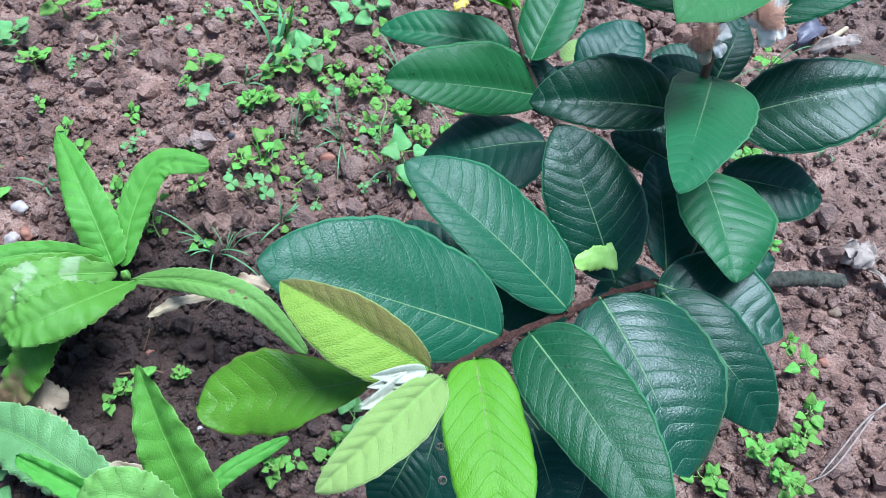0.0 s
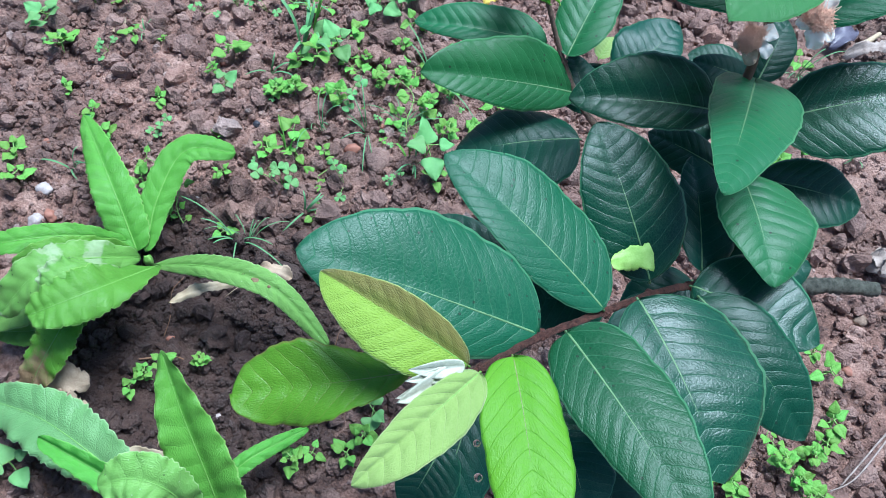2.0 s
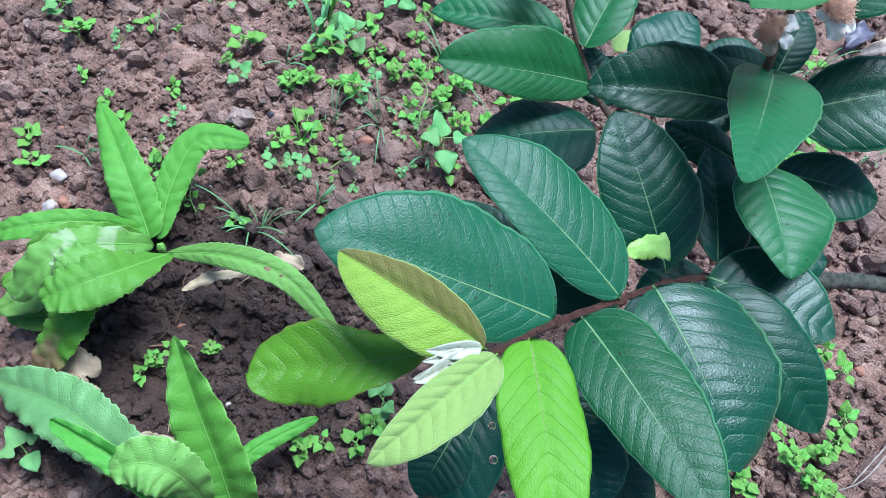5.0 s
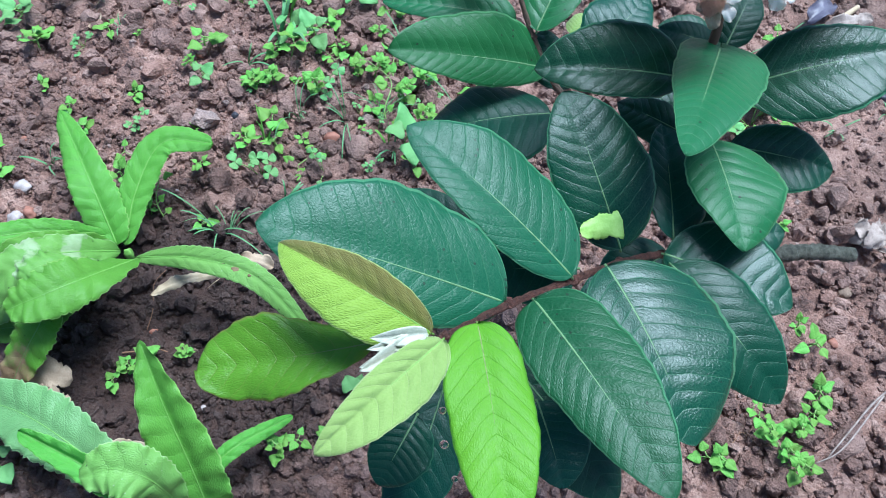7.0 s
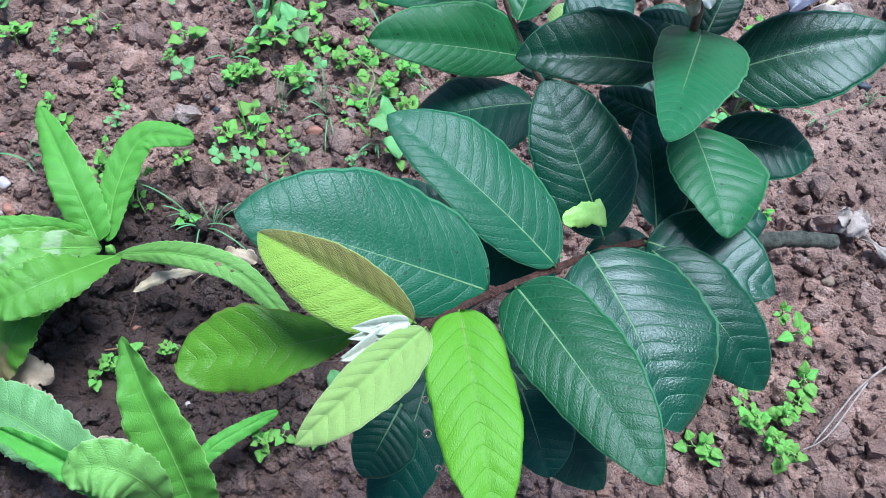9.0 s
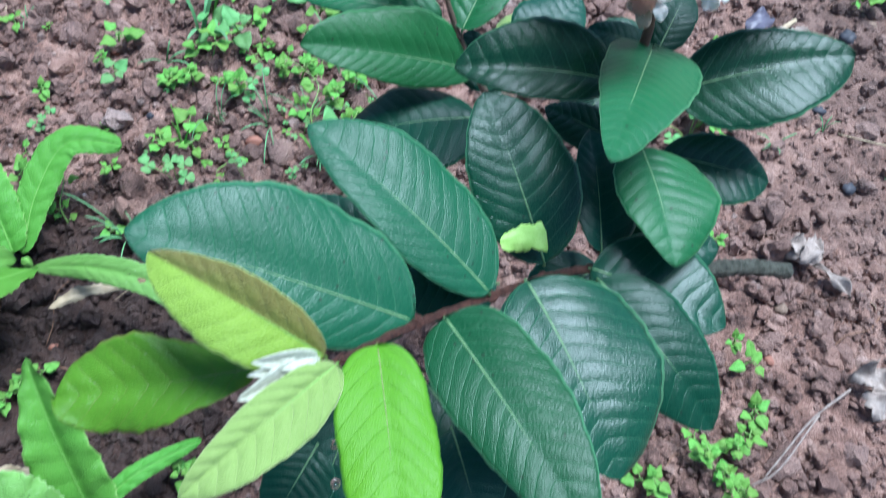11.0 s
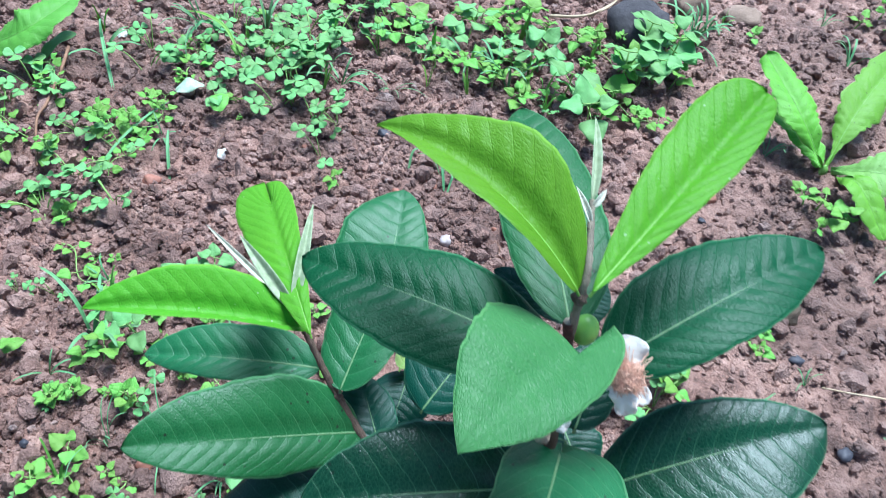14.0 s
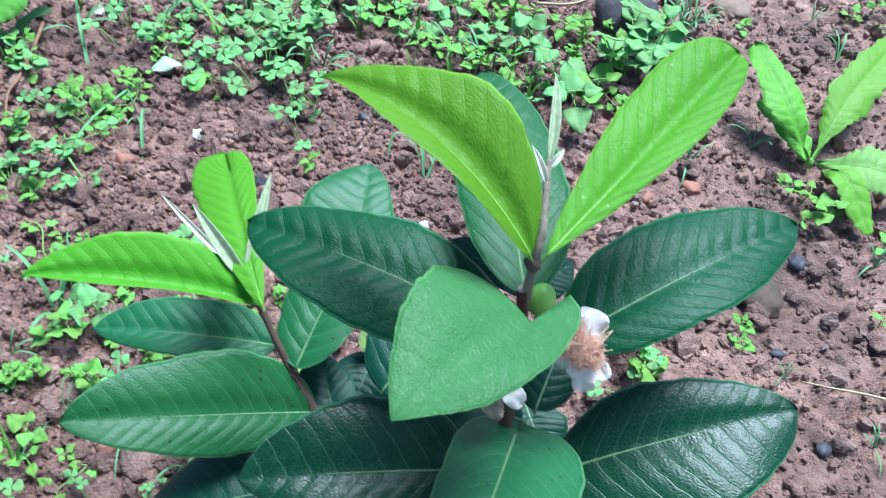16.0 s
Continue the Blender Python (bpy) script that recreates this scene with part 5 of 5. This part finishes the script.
put(TUFT, 0.157, 0.983, 1.1, 1)
put(TUFT, 0.113, 0.998, 1.0, 1)
put(TUFT, 0.069, 0.926, 0.6, 2)
put(TUFT, 0.129, 0.810, 0.8, 1)
put(TUFT, 0.094, 0.854, 0.6, 1)
put(BROAD, 0.169, 1.066, 0.9)
put(BROAD, 0.211, 1.074, 0.9)
put(BROAD, 0.196, 1.001, 0.9)
put(SEEDLING, 0.183, 0.945, 1.2)
put(SEEDLING, 0.223, 0.962, 1.2)
put(BROAD, 0.244, 1.021, 1.03)
put(TUFT, 0.203, 0.948, 1.2, 1)
put(BROAD, 0.268, 0.949, 1.38)
put(CLUSTER, 0.298, 0.996, 1.2)
put(BROAD, 0.331, 0.959, 1.2)
put(BROAD, 0.356, 1.029, 1.15)
put(CLUSTER, 0.322, 1.046, 1.3)
put(SEEDLING, 0.295, 1.053, 1.3)
put(BROAD, 0.290, 0.888, 1.15)
put(SEEDLING, 0.251, 0.926, 1.2)
put(SEEDLING, 0.304, 0.904, 1.0)
put(BROAD, 0.378, 0.988, 1.15)
put(BROAD, 0.408, 1.049, 1.15)
put(BROAD, 0.358, 0.985, 1.26)
put(SEEDLING, 0.426, 1.077, 1.2)
put(TUFT, 0.450, 1.093, 0.9, 0)
put(TUFT, 0.468, 1.109, 1.3, 1)
put(SEEDLING, 0.524, 1.094, 0.8)
put(TUFT, 0.640, 1.055, 1.3, 1)
put(SEEDLING, 0.687, 1.162, 1.2)
put(BROAD, 0.722, 1.176, 0.9)
put(SEEDLING, 0.723, 1.130, 1.2)
put(TUFT, 0.637, 1.153, 0.9, 1)
put(SEEDLING, 0.510, 0.796, 1.2)
put(SEEDLING, 0.523, 0.789, 1.2)
put(SEEDLING, 0.538, 0.767, 1.2)
put(TUFT, 0.491, 0.876, 0.6, 0)
put(TUFT, 0.412, 0.837, 0.8, 1)
put(SEEDLING, 0.422, 0.622, 0.8)
put(SEEDLING, 0.421, 0.601, 0.7)
put(SEEDLING, 0.559, 0.639, 0.7)
put(SEEDLING, 0.593, 0.732, 0.8)
put(TUFT, 0.582, 0.716, 0.8, 1)
put(TUFT, 0.517, 0.516, 0.7, 1)
put(SEEDLING, 0.323, 0.552, 1.2)
put(BROAD, 0.316, 0.573, 0.92)
put(CLUSTER, 0.330, 0.559, 1.0)
put(SEEDLING, -0.155, 0.554, 0.9)
put(SEEDLING, -0.171, 0.510, 0.8)
put(SORREL, -0.107, 0.515, 0.9)
put(BROAD, -0.004, 1.100, 0.8)
put(BROAD, 0.037, 1.119, 0.9)
put(SORREL, 0.054, 1.083, 1.2)
put(SORREL, -0.038, 1.034, 1.2)
put(BROAD, -0.224, 1.079, 0.9)
put(SORREL, -0.209, 1.075, 1.2)
put(SORREL, -0.329, 0.860, 1.2)
put(SORREL, -0.319, 0.817, 1.2)
put(SEEDLING, -0.304, 0.777, 1.2)
put(BROAD, 0.078, 1.061, 1.0)
put(BROAD, 0.043, 1.069, 1.0)
put(BROAD, 0.155, 1.039, 1.0)
put(BROAD, 0.225, 1.064, 1.1)
put(CLUSTER, 0.246, 1.056, 1.3)
put(BROAD, 0.102, 1.007, 0.8)
put(BROAD, 0.403, 0.992, 0.8)
put(BROAD, 0.148, 1.062, 0.8)
put(BROAD, 0.392, 1.012, 1.1)
put(BROAD, 0.196, 1.035, 0.8)
put(SEEDLING, 0.137, 0.974, 1.1)
put(CLUSTER, 0.349, 1.063, 1.2)
put(TUFT, 0.425, 1.095, 1.0, 0)
put(TUFT, 0.437, 1.079, 0.9, 0)
put(TUFT, 0.240, 0.986, 1.4, 1)
put(TUFT, 0.190, 0.967, 1.4, 1)
put(SEEDLING, 0.209, 0.929, 1.1)
put(SEEDLING, 0.170, 0.975, 1.1)
put(SORREL, 0.017, 1.055, 1.2)
put(SORREL, -0.127, 1.034, 1.2)
put(SEEDLING, 0.117, 0.976, 1.0)
put(CLUSTER, 0.279, 0.910, 1.2)
put(SEEDLING, 0.349, 0.911, 1.0)
put(TUFT, 0.157, 0.978, 1.1, 3)
put(TUFT, 0.226, 0.973, 1.1, 3)
put(TUFT, -0.007, 0.960, 1.1, 3)
put(TUFT, 0.488, 1.119, 1.0, 3)
put(TUFT, 0.113, 1.003, 1.0, 3)
put(TUFT, 0.217, 1.039, 1.2, 3)
put(TUFT, -0.003, 0.999, 1.1, 3)
put(TUFT, 0.241, 0.934, 0.9, 3)
put(TUFT, -0.153, 0.602, 0.9, 3)
put(TUFT, -0.031, 0.456, 1.0, 3)
put(TUFT, -0.318, 0.435, 0.6, 3)
put(SEEDLING, -0.058, 0.594, 0.7)
put(CLUSTER, -0.091, 0.568, 0.7)
put(TUFT, -0.076, 0.487, 1.0, 2)
put(TUFT, -0.045, 0.493, 0.9, 2)
put(TUFT, -0.181, 0.536, 0.7, 1)
put(TUFT, -0.020, 0.550, 0.9, 2)
put(SEEDLING, -0.113, 0.454, 0.6)
put(TUFT, -0.142, 0.442, 1.0, 3)


for x, y, z in ((-0.25, 0.86, 1.1), (-0.2, 0.76, 1.0), (-0.15, 0.9, 1.0), (-0.28, 0.8, 0.9), (-0.1, 0.93, 1.0), (-0.24, 0.7, 0.9), (0.14, 1.02, 1.1), (0.22, 1.0, 1.2), (0.3, 0.94, 1.0), (0.34, 1.02, 1.1),
                (-0.04, 0.52, 0.9), (-0.09, 0.47, 0.8), (-0.13, 0.6, 0.9), (-0.02, 0.6, 0.8), (0.31, 0.25, 0.7), (0.33, 0.21, 0.7), (-0.03, 0.47, 0.8)):
    put(RUNNER, x, y, z)
sprout = random.Random(31)
for i in range(46):
    strip = sprout.random()
    if strip < 0.45:
        x, y = sprout.uniform(-0.2, 0.02), sprout.uniform(0.42, 0.66)
    elif strip < 0.8:
        x, y = sprout.uniform(-0.32, 0.4), sprout.uniform(0.84, 1.08)
    else:
        x, y = sprout.uniform(-0.4, -0.2), sprout.uniform(0.4, 0.62)
    put(sprout.choice((SEEDLING, SORREL, CLUSTER)), x, y, sprout.uniform(0.3, 0.5))


def single_blade(points, width, kind, label, name="grass_sprout"):
    """One long grass blade that lies or arches over the soil."""
    line = smooth_line([(x, y, on_soil(x, y) + z) for x, y, z in points], 30)
    me = blade_mesh(name, 1.0, width, width, [LEAF[kind], LEAF[kind]], 30, 7, arch=0, folds=(22, 22), veins=1, pleat=0.0, slant=0, blunt=0.35, curl=0, thick=0.0003, widest=0.7)[0]
    co = np.empty(len(me.vertices) * 3)
    me.vertices.foreach_get("co", co)
    out = []
    for x, y, z in co.reshape(-1, 3):
        q = min(int(min(max(x, 0), 1) * 29), 28)
        d = line[q + 1] - line[q]
        side = Vector((-d.y, d.x, 0)).normalized()
        out.append(tuple(line[q].lerp(line[q + 1], min(max(x, 0), 1) * 29 - q) + side * y + Vector((0, 0, z))))
    me.vertices.foreach_set("co", np.array(out).ravel())
    me.update()
    return tagged(new(name, me), label, "grass", "single grass blades")


single_blade([(-0.232, 0.896, 0.0), (-0.25, 0.94, 0.015), (-0.268, 0.985, 0.02)], 0.0022, "grass", "single blue-green grass blade on the soil")
single_blade([(-0.213, 0.764, 0.0), (-0.198, 0.798, 0.014), (-0.18, 0.832, 0.018), (-0.163, 0.868, 0.012)], 0.0018, "grass", "long pale grass blade lying over weeds")
single_blade([(-0.191, 1.05, 0.0), (-0.153, 1.005, 0.03), (-0.124, 0.983, 0.03), (-0.1, 0.948, 0.008)], 0.0026, "weed", "long yellow-green grass blade arching over weeds")
single_blade([(-0.179, 0.98, 0.004), (-0.163, 0.99, 0.02), (-0.148, 0.996, 0.026), (-0.108, 0.978, 0.016)], 0.0028, "grass", "broad blue-green grass blade arching over weeds")
single_blade([(-0.142, 0.77, 0.0), (-0.147, 0.795, 0.016), (-0.151, 0.818, 0.024)], 0.0018, "grass", "short upright grass blade in the soil")
single_blade([(0.133, 0.783, 0.0), (0.129, 0.8, 0.022), (0.122, 0.822, 0.03)], 0.0016, "grass", "pale thin grass blade behind the shrub")
single_blade([(0.136, 0.78, 0.0), (0.142, 0.8, 0.016), (0.14, 0.82, 0.016)], 0.0014, "grass", "pale thin grass blade behind the shrub")
single_blade([(0.095, 0.805, 0.0), (0.099, 0.82, 0.02), (0.112, 0.825, 0.022)], 0.0014, "grass", "pale thin grass blade behind the shrub")
for x, y in ((0.11, 0.942), (0.156, 0.931), (0.218, 0.927), (0.241, 0.908), (-0.006, 0.92), (-0.094, 0.981), (-0.272, 1.001), (0.3, 1.0), (0.05, 1.0)):
    put(TUFT, x, y, 0.9, 3)
for x, y, z in ((0.319, 0.926, 1.2), (0.273, 0.917, 0.9), (0.334, 0.999, 1.1), (0.205, 0.979, 0.8), (0.044, 1.014, 0.7), (0.359, 0.98, 1.1), (-0.28, 0.864, 0.8)):
    put(BROAD, x, y, z)


# ---- stones and litter ----
def stone(x, y, size, mat, label, seed, sink=0.35, name="pebble"):
    if name == "pebble":
        size = tuple(0.85 * q for q in size)
    ob = new(name, stone_mesh(name, size, mat, seed, 0.36))
    ob.location = (x, y, on_soil(x, y) + size[2] * (1 - 2 * sink))
    ob.rotation_euler = (0, 0, seed * 1.3)
    return tagged(ob, label, "stone", "pebbles in the bed" if name == "pebble" else "")


stone(-0.345, 0.371, (0.0075, 0.0085, 0.007), WHITE_STONE, "pinkish-white pebble on the soil", 1)
stone(-0.343, 0.342, (0.007, 0.0085, 0.006), WHITE_STONE, "greyish-white pebble on the soil", 2)
stone(-0.333, 0.349, (0.006, 0.0085, 0.006), RED_STONE, "dull red pebble on the soil", 3)
stone(-0.366, 0.498, (0.0105, 0.007, 0.006), WHITE_STONE, "creamy white stone chip on the soil", 4)
stone(-0.085, 0.464, (0.009, 0.007, 0.006), RED_STONE, "reddish-brown pebble on the soil", 5)
stone(-0.059, 0.451, (0.014, 0.011, 0.009), CLOD, "large brown clod of earth", 6, name="clod")
stone(-0.230, 0.541, (0.0065, 0.0055, 0.005), RED_STONE, "pale orange pebble beside a seedling", 7)
stone(-0.214, 0.387, (0.004, 0.0035, 0.003), WHITE_STONE, "tiny white pebble on the soil", 8)
stone(-0.141, 0.273, (0.0035, 0.006, 0.003), RED_STONE, "small orange pebble on the soil", 9)
stone(-0.167, 0.251, (0.0055, 0.0045, 0.004), TAN_ROCK, "small tan pebble on the soil", 10)
stone(-0.146, 0.201, (0.004, 0.0035, 0.003), WHITE_STONE, "tiny white pebble on the soil", 11)
stone(-0.159, 0.199, (0.005, 0.0035, 0.003), RED_STONE, "tiny reddish pebble on the soil", 12)
stone(0.391, 0.374, (0.0085, 0.007, 0.006), TAN_ROCK, "orange-tan pebble on the soil", 13)
stone(0.369, 0.339, (0.005, 0.0055, 0.005), RED_STONE, "small orange pebble on the soil", 14)
stone(0.374, 0.322, (0.0045, 0.006, 0.004), RED_STONE, "small red pebble on the soil", 15)
stone(-0.179, 0.474, (0.004, 0.004, 0.004), BLACK_STONE, "small dark pebble on the soil", 16)
stone(-0.157, 0.762, (0.0105, 0.008, 0.007), RED_STONE, "reddish-brown pebble on the soil", 17)
stone(-0.096, 0.808, (0.0055, 0.007, 0.005), WHITE_STONE, "pale green-white pebble on the soil", 18)
stone(-0.151, 0.902, (0.017, 0.013, 0.006), TAN_ROCK, "flat pale stone on the soil", 19)
stone(0.066, 0.857, (0.006, 0.01, 0.006), BLACK_STONE, "blue-black pebble on the soil", 20)
stone(0.136, 0.707, (0.007, 0.007, 0.006), WHITE_STONE, "small white pebble on the soil", 21)
stone(0.410, 0.801, (0.011, 0.012, 0.008), RED_STONE, "pinkish-red stone chip on the soil", 22)
stone(0.358, 0.784, (0.012, 0.01, 0.008), RED_STONE, "flat dull red stone on the soil", 23)
stone(0.532, 0.734, (0.008, 0.006, 0.005), TAN_ROCK, "small tan pebble on the soil", 24)
stone(0.450, 0.595, (0.0065, 0.0085, 0.006), BLACK_STONE, "blue-black pebble on the soil", 25)
stone(0.496, 0.701, (0.0125, 0.0105, 0.009), BLACK_STONE, "dark grey stone on the soil", 26)
stone(0.449, 0.660, (0.024, 0.023, 0.012), MOSS_ROCK, "mossy brown stone half buried in soil", 27, name="stone")
stone(0.373, 1.092, (0.043, 0.037, 0.036), GREY_ROCK, "rounded dark grey rock half buried in soil", 28, 0.3, "rock")
stone(0.452, 1.161, (0.024, 0.022, 0.02), TAN_ROCK, "rough tan stone half buried in soil", 29, 0.3, "stone")
stone(0.522, 1.146, (0.028, 0.02, 0.01), TAN_ROCK, "flat tan stone half buried in soil", 34, 0.3, "stone")
stone(0.487, 0.918, (0.004, 0.004, 0.004), WHITE_STONE, "tiny white pebble on the soil", 30)
stone(-0.025, 0.752, (0.009, 0.009, 0.007), GREY_ROCK, "grey pebble on the soil", 31)
stone(0.469, 0.507, (0.0085, 0.007, 0.006), BLACK_STONE, "blue-black pebble on the soil", 32)
stone(0.050, 0.717, (0.01, 0.008, 0.007), RED_STONE, "dull brown-red pebble on the soil", 33)


spread = random.Random(23)
KINDS = ((RED_STONE, "small dull red stone chip on the soil"), (TAN_ROCK, "small tan stone chip on the soil"), (BLACK_STONE, "small blue-black stone chip on the soil"), (RED_STONE, "small reddish stone chip on the soil"))
for i in range(34):
    x, y = spread.uniform(-0.4, 0.62), spread.uniform(0.2, 1.0)
    r = spread.uniform(0.0028, 0.0055)
    stone(round(x, 3), round(y, 3), (r, r * spread.uniform(0.7, 1.1), r * 0.8), KINDS[i % 4][0], KINDS[i % 4][1], 60 + i)


def litter(name, base, tip, width, mat, label, seed, folds=(20, -15), wave=0.5, tooth=0.5, arch=0.15):
    m, ln = frame_of(base, tip, (0, -0.1, 1))
    me, _ = blade_mesh(name, ln, width, width * 0.8, [mat, mat], 26, 11, arch=arch, folds=folds, veins=5, pleat=0.0008, blunt=0.4, wave=wave, teeth=7, tooth=tooth, thick=0.0006, seed=seed)
    ob = new(name, me)
    ob.matrix_world = m
    return tagged(ob, label, "dead leaf")


litter("dry_leaf", (-0.2788, 0.1971, 0.024), (-0.2392, 0.2005, 0.016), 0.014, DRY_LEAF, "crumpled tan dead leaf on the soil", 1)
litter("dry_leaf", (-0.2668, 0.1788, 0.02), (-0.2343, 0.1804, 0.014), 0.0125, DRY_LEAF, "crumpled tan dead leaf on the soil", 2)
litter("dry_leaf", (-0.2013, 0.2771, 0.015), (-0.153, 0.3049, 0.012), 0.006, STRAW, "dried brown lettuce leaf on the soil", 3)
litter("dry_leaf", (-0.1365, 0.3197, 0.02), (-0.1081, 0.3179, 0.012), 0.008, DRY_LEAF, "yellowed leaf tip with brown spots", 4)
litter("dry_leaf", (-0.2117, 0.1518, 0.012), (-0.1563, 0.1539, 0.014), 0.007, STRAW, "dry straw-coloured leaf under the lettuce", 5)
litter("dry_leaf", (0.3923, 0.425, 0.012), (0.4256, 0.4216, 0.012), 0.017, DRY_GREY, "crumpled pale grey dead leaf on the soil", 6, (14, -10), 0.35)
litter("dry_leaf", (0.4177, 0.4129, 0.01), (0.4496, 0.3862, 0.006), 0.006, DRY_GREY, "pale shrivelled dead leaf on the soil", 7, (35, 20), 0.8)
litter("dry_leaf", (0.4372, 0.3141, 0.012), (0.4647, 0.3038, 0.01), 0.016, DRY_GREY, "pale shrivelled dead leaf on the soil", 8, (35, 20), 0.8)
litter("dry_leaf", (0.3963, 0.4321, 0.016), (0.4153, 0.4104, 0.014), 0.012, DRY_GREY, "crumpled pale grey dead leaf on the soil", 21, (20, -14), 0.5, 0.5)
litter("dry_leaf", (0.4228, 0.4386, 0.012), (0.4007, 0.4095, 0.02), 0.011, DRY_GREY, "crumpled pale grey dead leaf on the soil", 22, (18, 12), 0.5, 0.5)
litter("dry_leaf", (0.447, 0.3007, 0.012), (0.456, 0.2763, 0.01), 0.012, DRY_GREY, "pale shrivelled dead leaf on the soil", 23, (18, -14), 0.5, 0.5)
litter("rotten_leaf", (0.3788, 0.6789, 0.012), (0.4102, 0.7112, 0.01), 0.013, PURPLE_LEAF, "wet purplish rotten leaf on the soil", 9, (10, 10), 0.4, 0.1)
litter("dry_leaf", (0.393, 0.67, 0.012), (0.4498, 0.6932, 0.012), 0.009, DRY_GREY, "pale brown dead leaf on the soil", 10)
litter("dry_leaf", (-0.3372, 0.5489, 0.008), (-0.3351, 0.5699, 0.01), 0.007, DRY_LEAF, "small tan dead leaf on the soil", 11)


litter("bleached_leaf", (-0.159, 0.882, 0.016), (-0.132, 0.898, 0.016), 0.009, MINT_LEAF, "bleached pale green leaf lying on the soil", 31, (8, -6), 0.25, 0.1)
litter("fallen_leaf", (-0.31, 0.918, 0.018), (-0.287, 0.962, 0.022), 0.0085, LEAF["weed_cool"], "green leaf fallen on the soil", 32, (8, 4), 0.2, 0.1)
litter("fallen_leaf", (-0.106, 0.85, 0.02), (-0.107, 0.876, 0.024), 0.011, LEAF["weed"], "yellow-green leaf among weeds", 33, (6, 6), 0.2, 0.2)
litter("white_petal", (-0.246, 0.974, 0.012), (-0.236, 0.982, 0.014), 0.005, WHITE_BIT, "small white petal on the soil", 34)
litter("white_petal", (-0.096, 0.79, 0.012), (-0.091, 0.804, 0.012), 0.0045, WHITE_BIT, "small white petal on the soil", 35)
litter("white_petal", (0.192, 0.758, 0.012), (0.206, 0.768, 0.014), 0.0055, MINT_LEAF, "small pale petal on the soil", 36)
litter("yellow_petal", (0.014, 0.662, 0.012), (0.027, 0.676, 0.014), 0.007, YELLOW_BIT, "small yellow petal on the soil", 37)


def twig(points, r, mat, label, name="twig"):
    line = smooth_line(points, 16)
    ob = new(name, tube_mesh(name, line, [r * (1 - 0.03 * i) for i in range(16)], mat, 6, 0.25, 2))
    return tagged(ob, label, "twig")


twig([(-0.286, 0.934, 0.024), (-0.281, 0.893, 0.024), (-0.279, 0.841, 0.022), (-0.28, 0.813, 0.022), (-0.263, 0.758, 0.014)], 0.0022, BROWN_TWIG, "reddish-brown dead stem on the soil")
twig([(0.5334, 0.5526, 0.014), (0.5108, 0.556, 0.015), (0.4905, 0.5591, 0.014), (0.462, 0.565, 0.012)], 0.0012, STRAW, "thin straw on the soil")
twig([(0.4336, 0.2996, 0.01), (0.3963, 0.2697, 0.014), (0.3706, 0.2399, 0.012), (0.352, 0.2168, 0.008)], 0.0011, DRY_GREY, "thin grey dead stem on the soil")
twig([(0.4025, 0.2735, 0.012), (0.3634, 0.2253, 0.014), (0.3426, 0.2114, 0.008)], 0.0009, DRY_GREY, "thin grey dead stem on the soil")
twig([(0.4048, 0.6784, 0.014), (0.4353, 0.7085, 0.014)], 0.0045, STRAW, "pale brown stick on the soil", "stick")
twig([(0.2585, 1.0939, 0.012), (0.3087, 1.1011, 0.014), (0.3591, 1.1537, 0.01)], 0.002, STRAW, "dry straw stalk on the soil")
twig([(0.3097, 1.1023, 0.01), (0.3445, 1.132, 0.014), (0.3754, 1.1943, 0.01)], 0.0015, STRAW, "dry straw stalk on the soil")
twig([(-0.104, 0.792, 0.006), (-0.101, 0.811, 0.012), (-0.096, 0.832, 0.012)], 0.0012, RED_STEM, "thin red stem on the soil")


root = random.Random(77)
for i in range(26):
    x, y, an = root.uniform(-0.34, 0.55), root.uniform(0.2, 1.0), root.uniform(0, 6.28)
    ln = root.uniform(0.02, 0.06)
    if i < 7:
        x, y = root.uniform(-0.23, -0.05), root.uniform(0.17, 0.36)
    pts = []
    for k in range(4):
        px, py = x + ln * k / 3 * math.cos(an) + root.uniform(-0.004, 0.004), y + ln * k / 3 * math.sin(an) + root.uniform(-0.004, 0.004)
        pts.append((px, py, on_soil(px, py) + root.uniform(0.002, 0.007)))
    twig(pts, root.uniform(0.0004, 0.0009), (BROWN_TWIG, STRAW, RED_STEM)[i % 3], ("thin brown rootlet on the soil", "thin straw-coloured stalk on the soil", "thin dark red stem on the soil")[i % 3], "rootlet")


def drop(at, r):
    ob = new("water_drop", stone_mesh("water_drop", (r, r, r), WATER, 1, 0.05))
    ob.location = at
    tagged(ob, "clear water drop on a leaf edge", "water drop", "water drops")


drop((0.0387, 0.1139, 0.335), 0.0015)
drop((0.0408, 0.1012, 0.335), 0.0017)
drop((0.0461, 0.0891, 0.335), 0.0013)
